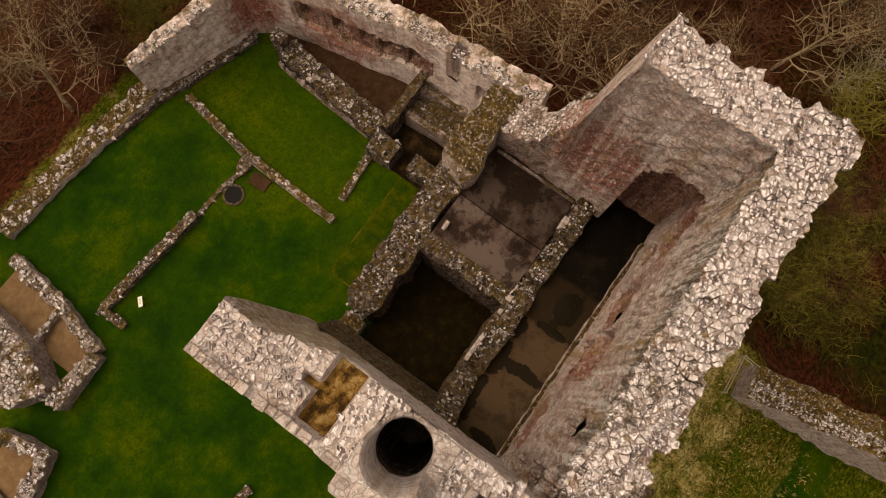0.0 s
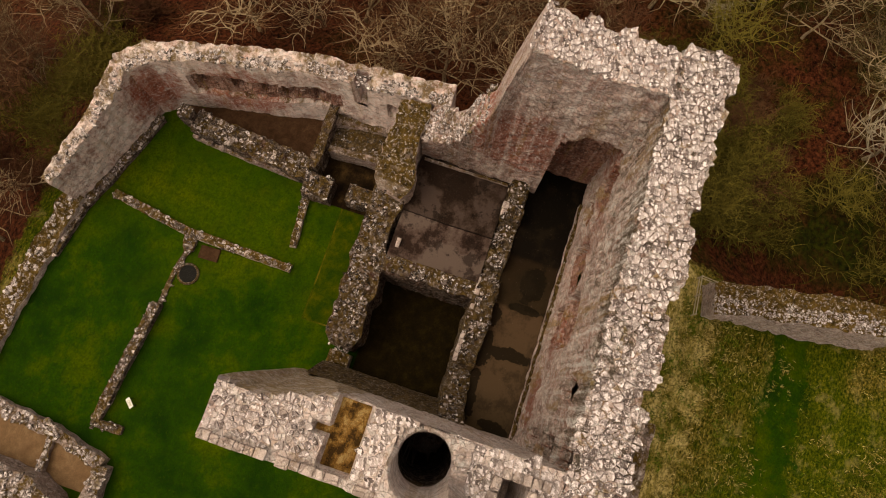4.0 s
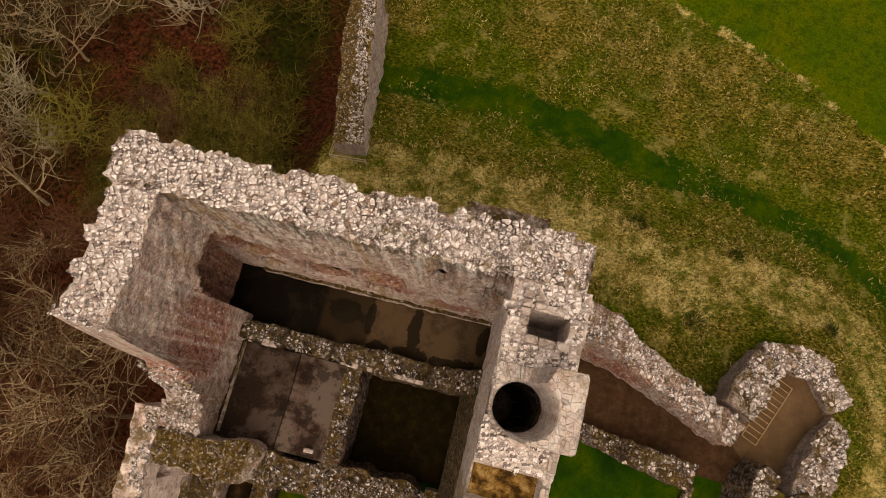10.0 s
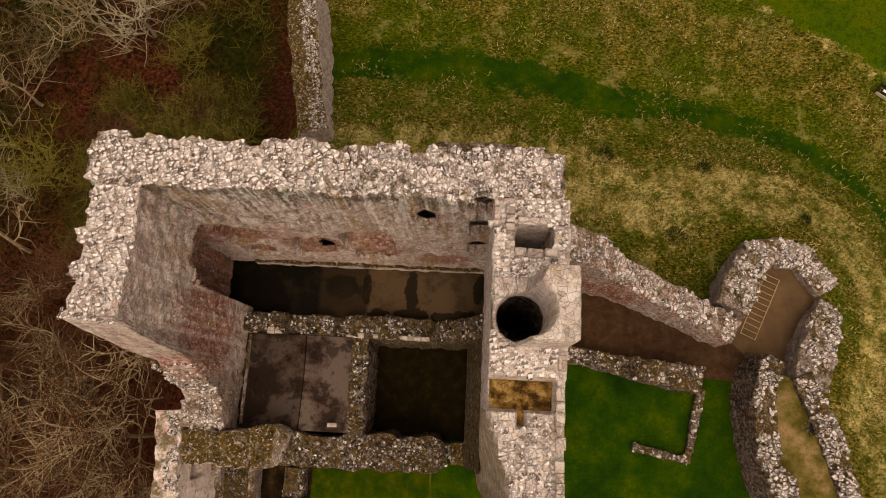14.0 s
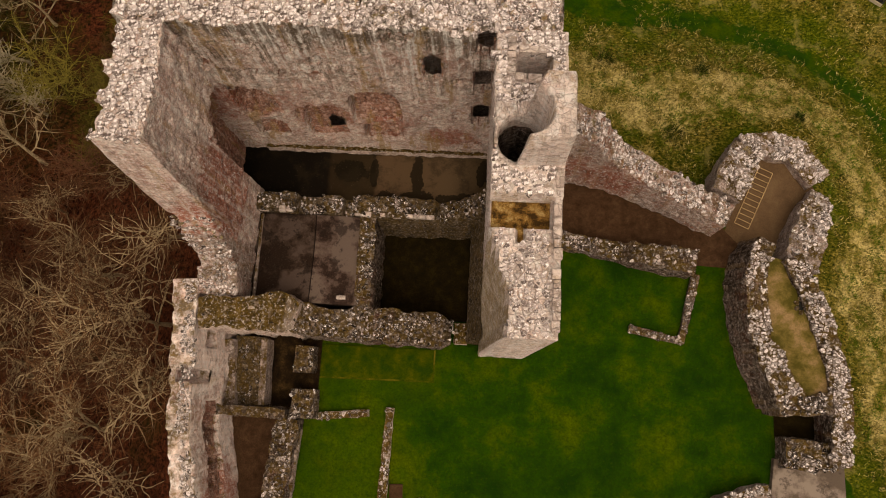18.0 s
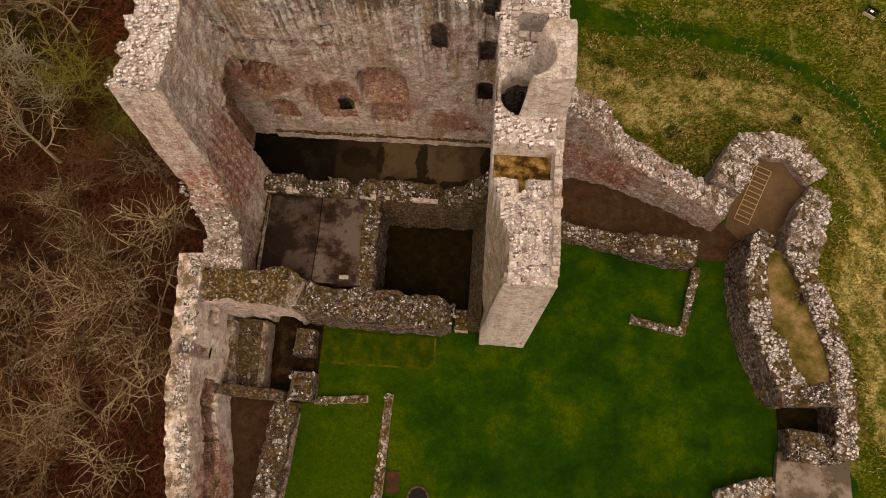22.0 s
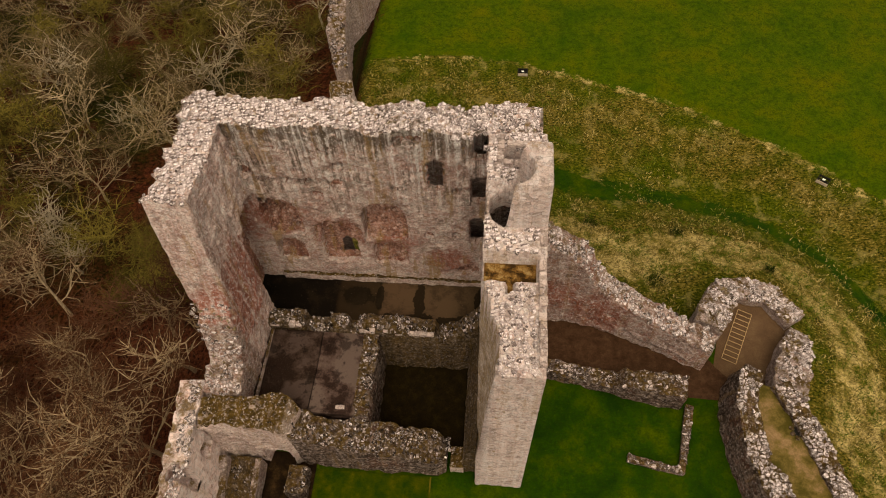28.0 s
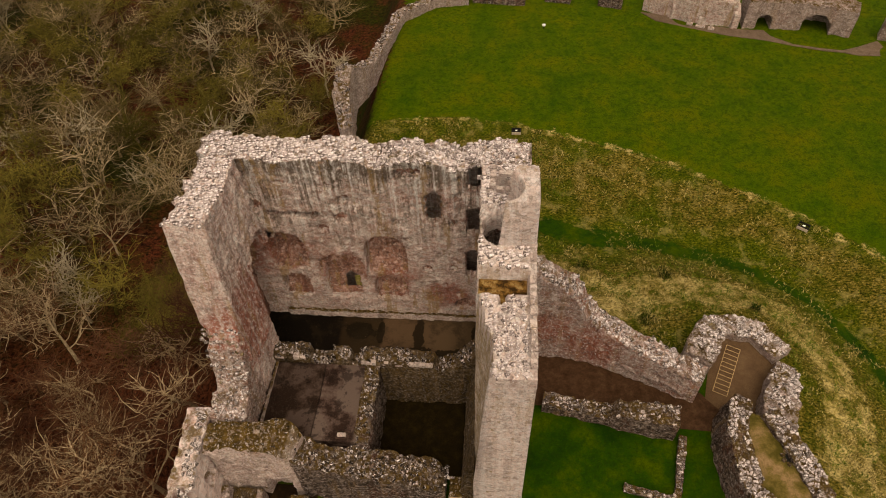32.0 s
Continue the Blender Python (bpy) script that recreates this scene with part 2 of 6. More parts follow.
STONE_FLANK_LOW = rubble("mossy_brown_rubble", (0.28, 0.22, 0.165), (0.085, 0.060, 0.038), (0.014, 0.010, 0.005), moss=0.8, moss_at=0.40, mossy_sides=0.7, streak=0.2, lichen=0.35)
STONE_CURTAIN = rubble("pink_curtain_rubble", (0.86, 0.77, 0.75), (0.84, 0.68, 0.64), (0.16, 0.12, 0.105), red=0.7, grime=0.3, lime=0.9, relief=0.08, moss=0.9, moss_at=0.42, streak=0.2, lichen=0.6, spots=((-11.0, -24.0, 4.0, 6.0), (20.0, 5.4, 3.0, 4.5), (15.5, 5.9, 6.0, 3.4), (-9.0, -31.5, 4.5, 4.0), (-9.0, -32.0, 3.0, 4.0)))
STONE_STAINED = rubble("dark_stained_pink_rubble", (0.76, 0.66, 0.64), (0.46, 0.33, 0.30), (0.070, 0.050, 0.042), red=0.9, mottle=0.85, moss=0.6, moss_at=0.42, mossy_sides=0.3, streak=0.18, lichen=0.9, spots=((20.0, 5.4, 3.0, 4.5), (15.5, 5.9, 5.0, 3.6)))
CORE = rubble("exposed_red_brown_core", (0.66, 0.46, 0.40), (0.40, 0.20, 0.15), (0.06, 0.034, 0.026), red=0.9, mottle=0.5, streak=0.4, lichen=0.4, lime=0.4)
STONE_DRESSED = rubble("pale_dressed_stone", (0.72, 0.63, 0.60), (0.58, 0.48, 0.45), (0.20, 0.155, 0.135), cell=1.6, streak=0.2, lichen=0.8, relief=0.14)
CAP = top_stone("pale_cap_stone", False, (0.60, 0.53, 0.53), (0.13, 0.10, 0.096), 1.0, bright=True)
CAP_JOINED = top_stone("pale_cap_stone_joined", True, (0.60, 0.53, 0.53), (0.13, 0.10, 0.096), 1.0, bright=True)
CAP_MID = top_stone("pale_rubble_stone", True, (0.62, 0.535, 0.52), (0.050, 0.036, 0.028))
CAP_WALL = top_stone("lichened_pale_wall_stone", True, (0.48, 0.415, 0.405), (0.060, 0.046, 0.040), 0.8, bright=True)
CAP_LOW = top_stone("grey_rubble_stone", True, (0.40, 0.34, 0.325), (0.014, 0.009, 0.005), 0.95, 0.25)


def ground_material():
    """Mown lawn, rough grass and leaf litter, mixed by the cover of the ground."""
    n = Nodes("grass_and_soil")
    cov = n.node("SeparateColor", {"Color": n.node("VertexColor", layer_name="cover").outputs[0]})
    jitter = n.math("MULTIPLY", n.math("SUBTRACT", n.noise(0.7, 6.0, 0.75), 0.5), 1.5)
    lawn = n.ramp(n.noise(0.22, 6.0, 0.7), (0.36, (0.003, 0.024, 0.0004)), (0.50, (0.012, 0.045, 0.0005)), (0.66, (0.048, 0.076, 0.001)))
    dry = n.ramp(n.noise(0.2, 6.0, 0.75), (0.30, (0.024, 0.064, 0.001)), (0.50, (0.050, 0.084, 0.002)), (0.74, (0.108, 0.106, 0.003)))
    alpha = n.node("VertexColor", layer_name="cover").outputs[1]
    lawn = n.mix(n.ramp(n.math("ADD", alpha, n.math("MULTIPLY", n.math("SUBTRACT", n.noise(0.09, 4.0, 0.6), 0.5), 1.2)), (0.25, 0.0), (0.75, 1.0)), lawn, dry)
    lawn = n.mix(n.ramp(n.noise(1.6, 7.0, 0.8), (0.40, 0.42), (0.50, 0.0)), lawn, (0.006, 0.020, 0.001))
    lawn = n.mix(n.ramp(n.noise(2.6, 6.0, 0.8), (0.56, 0.0), (0.66, 0.35)), lawn, (0.052, 0.082, 0.003))
    lawn = n.mix(n.ramp(n.noise(5.0, 4.0, 0.7), (0.35, 0.5), (0.6, 0.0)), lawn, (0.009, 0.021, 0.002))
    blades = n.noise(3.2, 5.0, 0.75, n.scaled(1.0, 1.6, 1.0))
    rough = n.ramp(blades, (0.38, (0.006, 0.010, 0.001)), (0.46, (0.046, 0.046, 0.004)), (0.56, (0.128, 0.096, 0.019)), (0.67, (0.30, 0.235, 0.080)))
    green = n.ramp(blades, (0.36, (0.007, 0.018, 0.001)), (0.52, (0.044, 0.062, 0.003)), (0.68, (0.150, 0.128, 0.016)))
    rough = n.mix(n.ramp(n.math("ADD", n.noise(0.14, 5.0, 0.6), n.math("MULTIPLY", alpha, 0.26)), (0.50, 1.0), (0.68, 0.0)), rough, green)
    tuft = n.noise(0.48, 7.0, 0.74)
    rough = n.mix(n.ramp(tuft, (0.38, 0.85), (0.49, 0.0)), rough, n.ramp(blades, (0.36, (0.007, 0.016, 0.001)), (0.64, (0.052, 0.064, 0.003))))
    rough = n.mix(n.ramp(tuft, (0.54, 0.0), (0.64, 0.35)), rough, (0.32, 0.255, 0.10))
    litter = n.ramp(n.noise(2.2, 6.0, 0.75), (0.36, (0.003, 0.001, 0.0005)), (0.50, (0.048, 0.0125, 0.006)), (0.66, (0.120, 0.038, 0.018)))
    litter = n.mix(n.ramp(n.noise(0.12, 4.0), (0.54, 0.0), (0.68, 0.5)), litter, n.ramp(n.noise(3.0, 5.0, 0.7), (0.3, (0.006, 0.008, 0.001)), (0.7, (0.036, 0.034, 0.007))))
    litter = n.mix(n.math("MULTIPLY", n.ramp(n.noise(0.055, 5.0, 0.65), (0.44, 0.0), (0.56, 0.8)), n.ramp(n.math("DIVIDE", n.node("SeparateXYZ", {0: n.co}).outputs[1], 60.0), (0.1, 0.0), (0.5, 1.0))), litter, n.ramp(n.noise(1.6, 5.0, 0.7), (0.38, (0.002, 0.006, 0.0005)), (0.62, (0.022, 0.036, 0.003))))
    col = n.mix(n.ramp(n.math("ADD", cov.outputs[0], jitter), (0.42, 0.0), (0.58, 1.0)), rough, lawn)
    col = n.mix(n.ramp(n.math("ADD", cov.outputs[1], jitter), (0.42, 0.0), (0.58, 1.0)), col, litter)
    col = n.mix(n.ramp(n.math("ADD", cov.outputs[2], jitter), (0.42, 0.0), (0.58, 1.0)), col, n.mix(n.ramp(blades, (0.36, 0.8), (0.58, 0.0)), n.ramp(tuft, (0.37, (0.060, 0.072, 0.006)), (0.46, (0.22, 0.170, 0.045)), (0.57, (0.48, 0.375, 0.165))), (0.022, 0.028, 0.003)))
    return n.done(col, 0.95, n.noise(7.0, 6.0, 0.75), 0.8, 0.12)


GROUND = ground_material()


def soil(name, a, b, c, scale=1.2, spread=0.22):
    n = Nodes(name)
    col = n.ramp(n.noise(scale, 6.0, 0.7), (0.52 - spread, a), (0.52, b), (0.52 + spread, c))
    col = n.mix(n.ramp(n.noise(22.0, 3.0, 0.7), (0.42, 0.5), (0.60, 0.0)), col, tuple(0.5 * v for v in a))
    return n.done(col, 0.93, n.noise(12.0, 6.0, 0.7), 0.6, 0.04)


EARTH = soil("brown_trodden_earth", (0.032, 0.015, 0.008), (0.064, 0.033, 0.019), (0.11, 0.062, 0.036))
PATH_EARTH = soil("grey_brown_gravel_path", (0.10, 0.070, 0.052), (0.15, 0.108, 0.084), (0.20, 0.15, 0.12))
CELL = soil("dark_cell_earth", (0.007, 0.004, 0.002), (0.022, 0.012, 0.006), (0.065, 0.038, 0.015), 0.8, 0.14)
TURRET = soil("smooth_brown_earth", (0.085, 0.050, 0.030), (0.12, 0.073, 0.043), (0.16, 0.105, 0.064), 0.5)
SAND = soil("pale_sandy_gravel", (0.14, 0.080, 0.045), (0.21, 0.130, 0.075), (0.29, 0.195, 0.12))
# Dark soil, lowered further so sunken floors hold their shade in the colour.
PIT = soil("shade_dark_soil", (0.006, 0.004, 0.001), (0.016, 0.010, 0.003), (0.036, 0.025, 0.007))
TURF = soil("worn_yellow_turf", (0.065, 0.055, 0.012), (0.155, 0.112, 0.036), (0.30, 0.19, 0.11), 0.4, 0.11)
STRIP = soil("yellowing_lawn", (0.010, 0.032, 0.001), (0.032, 0.050, 0.001), (0.075, 0.074, 0.003), 0.8, 0.15)
EDGE = soil("yellowed_turf_edge", (0.020, 0.040, 0.001), (0.085, 0.076, 0.006), (0.16, 0.115, 0.02), 0.6, 0.15)
GOLD = soil("orange_dry_moss", (0.040, 0.021, 0.008), (0.22, 0.115, 0.034), (0.38, 0.26, 0.12), 1.5, 0.11)


def flag_material(name, a, b, c, drier=0.0):
    """Damp stone paving with stains."""
    n = Nodes(name)
    wet = n.noise(0.30, 6.0, 0.66)
    if drier:
        wet = n.math("ADD", wet, n.math("MULTIPLY", n.node("SeparateXYZ", {0: n.co}).outputs[0], drier))
    col = n.ramp(wet, (0.45, a), (0.50, b), (0.55, c))
    col = n.mix(n.ramp(n.noise(0.5, 7.0, 0.75), (0.54, 0.0), (0.59, 0.7)), col, tuple(0.45 * v for v in a))
    col = n.mix(n.ramp(n.noise(18.0, 4.0, 0.7), (0.58, 0.0), (0.70, 0.12)), col, (0.40, 0.36, 0.33))
    return n.done(col, 0.75, n.noise(9.0, 5.0, 0.7), 0.35, 0.03)


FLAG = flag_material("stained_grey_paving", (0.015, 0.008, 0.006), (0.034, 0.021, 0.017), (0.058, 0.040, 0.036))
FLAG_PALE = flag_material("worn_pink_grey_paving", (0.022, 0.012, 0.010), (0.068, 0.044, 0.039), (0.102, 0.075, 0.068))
FLAG_DRY = flag_material("worn_grey_paving", (0.09, 0.068, 0.058), (0.15, 0.118, 0.105), (0.21, 0.17, 0.155))


def hall_paving():
    """Brown paving: nearly black at the west end, paler in bays to the east, with old puddles."""
    n = Nodes("brown_paving_dark_west")
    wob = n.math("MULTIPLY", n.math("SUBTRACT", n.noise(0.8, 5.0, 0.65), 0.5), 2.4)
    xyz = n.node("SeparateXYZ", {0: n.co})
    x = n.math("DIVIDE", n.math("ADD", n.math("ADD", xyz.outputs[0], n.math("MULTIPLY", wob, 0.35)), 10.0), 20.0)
    # Base colour steps from near black in the west to brown eastwards.
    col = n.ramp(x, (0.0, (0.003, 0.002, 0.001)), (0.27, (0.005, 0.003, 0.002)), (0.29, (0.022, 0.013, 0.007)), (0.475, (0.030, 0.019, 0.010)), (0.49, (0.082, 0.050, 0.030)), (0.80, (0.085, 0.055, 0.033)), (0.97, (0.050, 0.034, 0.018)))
    stain = n.math("ADD", 0.0, 0.0)
    for px, py, rx, ry in ((3.2, 4.0, 0.55, 2.2), (3.3, 2.0, 1.5, 0.9), (7.2, 1.9, 2.6, 0.8), (0.6, 1.8, 1.2, 0.8), (-2.6, 4.4, 1.6, 1.0), (-0.5, 4.6, 0.35, 1.5), (8.8, 4.5, 0.6, 1.2)):
        d = n.node("VectorMath", {0: n.node("VectorMath", {0: n.co, 1: (px, py, 5.6)}, operation="SUBTRACT").outputs[0], 1: (1 / rx, 1 / ry, 0.0)}, operation="MULTIPLY").outputs[0]
        far = n.math("ADD", n.node("VectorMath", {0: d}, operation="LENGTH").outputs["Value"], n.math("MULTIPLY", wob, 0.75))
        stain = n.math("MAXIMUM", stain, n.ramp(far, (0.92, 1.0), (1.0, 0.0)))
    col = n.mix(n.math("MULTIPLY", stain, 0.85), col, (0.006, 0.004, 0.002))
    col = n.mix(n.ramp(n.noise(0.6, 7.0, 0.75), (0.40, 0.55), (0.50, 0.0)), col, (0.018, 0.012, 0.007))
    col = n.mix(n.ramp(n.noise(7.0, 5.0, 0.75), (0.64, 0.0), (0.70, 0.5)), col, (0.20, 0.15, 0.12))
    return n.done(col, 0.7, n.noise(9.0, 5.0, 0.7), 0.35, 0.03)


FLAG_HALL = hall_paving()


def plain(name, colour, rough=0.6, metal=0.0, grain=20.0):
    n = Nodes(name)
    m = n.done(n.mix(n.ramp(n.noise(grain, 4.0, 0.7), (0.35, 0.5), (0.65, 0.0)), colour, tuple(0.55 * v for v in colour)), rough, n.noise(grain * 2), 0.3, 0.01)
    n.bsdf.inputs["Metallic"].default_value = metal
    return m


WOOD = plain("pale_new_timber", (0.50, 0.36, 0.21), 0.7)
RAIL = plain("weathered_pale_rail", (0.42, 0.36, 0.29), 0.8)
IRON = plain("dark_iron", (0.02, 0.02, 0.02), 0.55, 0.6)
WHITE = plain("white_panel", (0.78, 0.79, 0.78), 0.5)
BLACK = plain("black_housing", (0.015, 0.015, 0.015), 0.5)


def bark(name, a, b):
    n = Nodes(name)
    rnd = n.node("ObjectInfo").outputs["Random"]
    col = n.mix(rnd, a, b)
    col = n.mix(n.ramp(n.noise(2.5, 4.0), (0.35, 0.6), (0.65, 0.0)), col, tuple(0.45 * v for v in a))
    return n.done(col, 0.9)


BARK = bark("grey_brown_bark", (0.20, 0.142, 0.090), (0.46, 0.36, 0.245))
BARK_PALE = bark("bleached_bark", (0.28, 0.235, 0.17), (0.42, 0.36, 0.28))
TWIG = bark("bare_brown_twig", (0.050, 0.018, 0.010), (0.20, 0.105, 0.055))
TWIG_WOOD = bark("dark_wood_twig", (0.028, 0.020, 0.008), (0.17, 0.128, 0.055))
TWIG_RED = bark("reddish_twig", (0.055, 0.020, 0.012), (0.18, 0.085, 0.052))
TWIG_OLIVE = bark("olive_scrub_twig", (0.042, 0.036, 0.006), (0.22, 0.180, 0.042))
LEAF = bark("dull_green_leaf", (0.018, 0.030, 0.004), (0.035, 0.048, 0.007))


# ---- building blocks ----
def mesh_object(name, verts, faces, material, parent=None, smooth=0.0, label=""):
    me = bpy.data.meshes.new(name)
    me.from_pydata([tuple(v) for v in verts], [], [tuple(f) for f in faces])
    me.materials.append(material)
    if smooth:
        me.shade_smooth()
        me.set_sharp_from_angle(angle=radians(smooth))
    me.update()
    ob = new(name, me)
    ob.parent = parent
    if label:
        ob["label"] = label
    return ob


def part(name, bm, material, parent, label=""):
    me = bpy.data.meshes.new(name)
    bm.normal_update()
    bm.to_mesh(me)
    bm.free()
    me.materials.append(material)
    ob = new(name, me)
    ob.parent = parent
    if label:
        ob["label"] = label
    return ob


def box_bm(sx, sy, sz, at=(0, 0, 0), bevel=0.0, turn=0.0):
    """A box with its base centre at a place, with worn edges."""
    bm = bmesh.new()
    bmesh.ops.create_cube(bm, size=1.0)
    bmesh.ops.scale(bm, vec=(sx, sy, sz), verts=bm.verts)
    if bevel:
        bmesh.ops.bevel(bm, geom=list(bm.edges), offset=bevel, segments=1, affect="EDGES")
    bmesh.ops.rotate(bm, matrix=Matrix.Rotation(radians(turn), 3, "Z"), verts=bm.verts)
    bmesh.ops.translate(bm, vec=(at[0], at[1], at[2] + sz / 2), verts=bm.verts)
    return bm


def rough(x, y, z, size=1.0, seed=0.0):
    return noise.noise(Vector((x / size + seed, y / size - seed, z / size + 0.37 * seed)))


def step_noise(x, y, size, seed):
    """A stepped value from -1 to 1: broken masonry ends on stones, not on slopes."""
    a = rough(math.floor(x / size) * 1.37, math.floor(y / size) * 1.91, seed * 3.1, 1.0, seed)
    return a


def grid_faces(rows_, cols, start=0, flip=False):
    out = []
    for i in range(rows_ - 1):
        for j in range(cols - 1):
            a = start + i * cols + j
            q = (a, a + 1, a + cols + 1, a + cols)
            out.append(q[::-1] if flip else q)
    return out


def lerp_table(table, s):
    """A value from rows of (s, value), in straight lines."""
    if s <= table[0][0]:
        return table[0][1]
    for (a, va), (b, vb) in zip(table, table[1:]):
        if s <= b:
            return va + (vb - va) * (s - a) / max(1e-9, b - a)
    return table[-1][1]


class Run:
    """A wall's line on the plan: points x, y with half width, top and foot."""

    def __init__(self, pts):
        self.pts = [tuple(float(v) for v in p) for p in pts]
        self.s = [0.0]
        for p, q in zip(self.pts, self.pts[1:]):
            self.s.append(self.s[-1] + math.hypot(q[0] - p[0], q[1] - p[1]))

    def side(self, k):
        """The mitred side direction at a corner."""
        out = Vector((0, 0))
        for i in (k - 1, k):
            if 0 <= i < len(self.pts) - 1:
                d = Vector((self.pts[i + 1][0] - self.pts[i][0], self.pts[i + 1][1] - self.pts[i][1])).normalized()
                out += Vector((-d.y, d.x))
        out.normalize()
        return out

    def at(self, s):
        for k in range(len(self.pts) - 1):
            if s <= self.s[k + 1] or k == len(self.pts) - 2:
                f = (s - self.s[k]) / max(1e-9, self.s[k + 1] - self.s[k])
                p, q = self.pts[k], self.pts[k + 1]
                v = [a + (b - a) * f for a, b in zip(p, q)]
                n = self.side(k).lerp(self.side(k + 1), f).normalized()
                return v, n

    def near(self, x, y):
        """The distance from the line in half widths, and the values there."""
        best = None
        for k in range(len(self.pts) - 1):
            p, q = self.pts[k], self.pts[k + 1]
            dx, dy = q[0] - p[0], q[1] - p[1]
            l2 = dx * dx + dy * dy
            raw = ((x - p[0]) * dx + (y - p[1]) * dy) / l2
            f = max(0.0, min(1.0, raw))
            d = math.hypot(x - p[0] - f * dx, y - p[1] - f * dy)
            if (k == 0 and raw < 0) or (k == len(self.pts) - 2 and raw > 1):
                d += 3.0
            if best is None or d < best[0]:
                best = (d, k, f)
        d, k, f = best
        v = [a + (b - a) * f for a, b in zip(self.pts[k], self.pts[k + 1])]
        p, q = self.pts[k], self.pts[k + 1]
        left = (q[0] - p[0]) * (y - p[1]) - (q[1] - p[1]) * (x - p[0]) > 0
        return d / v[2], v, d if left else -d


def masonry(name, pts, material, label, res=0.3, ragged=0.35, bumpy=0.12, batter=0.0, seed=1.0, recess=None, parent=None, kind="structure", dent=None, core=None, cut=None, wander=0.18):
    """A broken wall along a line. pts: x, y, half width, top, foot. recess(side, s, z) pushes the face inwards; cut(x, y) gives the most that stands there."""
    run = Run(pts)
    length = run.s[-1]
    n = max(3, int(length / res) + 1)
    tallest = max(p[3] - p[4] for p in run.pts)
    kz = max(3, int(tallest / res) + 1)
    kt = max(3, int(2 * max(p[2] for p in run.pts) / res) + 1)
    cols = 2 * kz + kt - 2
    verts, gone, deep = [], set(), set()
    for i in range(n):
        s = length * i / (n - 1)
        (x, y, w, top, foot), nrm = run.at(s)
        w *= 1.0 + wander * rough(x, y, 0.0, 1.4, seed)
        for j in range(cols):
            if j < kz:
                u, z, side = -1.0, foot + (top - foot) * j / (kz - 1), -1
            elif j >= kz + kt - 2:
                u, z, side = 1.0, foot + (top - foot) * (cols - 1 - j) / (kz - 1), 1
            else:
                u, z, side = -1 + 2 * (j - kz + 1) / (kt - 1), top, 0
            off = u * w
            if recess and not side:
                d = recess(1 if u > 0 else -1, s, top)
                if d < 0.7:
                    off = max(-w + d, min(w - d, off))
            if side:
                off += side * batter * (1 - (z - foot) / max(0.1, top - foot))
                off += side * bumpy * (rough(x, y, z, 0.8, seed + side) + 0.6 * rough(x, y, z * 1.5, 0.3, seed))
                if recess:
                    d = recess(side, s, z)
                    if d >= 9.0:
                        d -= 9.0
                        gone.add(len(verts))
                    if d > 0.28:
                        deep.add(len(verts))
                    off -= side * d
            px, py = x + nrm.x * off, y + nrm.y * off
            if z > foot + 0.6 * (top - foot) or side == 0:
                f = 1.0 if side == 0 else ((z - foot) / (top - foot) - 0.6) / 0.4
                dz = ragged * (step_noise(px, py, 0.55, seed) + 0.5 * rough(px, py, 0, 1.7, seed))
                z += f * (dz + 0.08 * rough(px, py, 0, 0.3, seed)) - (dent(px, py) if dent and side == 0 else 0.0)
            ends = min(i, n - 1 - i)
            shift = 0.25 * bumpy * rough(px, py, z, 0.5, seed + 5) if ends == 0 else 0.0
            verts.append((px + shift, py + shift, min(z, cut(px, py)) if cut else z))
    faces = [f for f in grid_faces(n, cols) if not gone or not all(v in gone for v in f)]
    for i, flip in ((0, True), (n - 1, False)):
        ring = [i * cols + j for j in range(cols)]
        half = cols // 2
        for j in range(half - 1):
            q = (ring[j], ring[j + 1], ring[cols - 2 - j], ring[cols - 1 - j])
            if len(set(q)) == 4:
                faces.append(q if flip else q[::-1])
        if cols % 2 and half >= 1:
            q = (ring[half - 1], ring[half], ring[half + 1])
            faces.append(q if flip else q[::-1])
    ob = mesh_object(name, verts, faces, material, parent, smooth=38)
    if core:
        ob.data.materials.append(core)
        for poly in ob.data.polygons:
            if sum(v in deep for v in poly.vertices) > 2:
                poly.material_index = 1
    if parent is None:
        tagged(ob, label, "wall", kind=kind)
    elif label:
        ob["label"] = label
    return ob


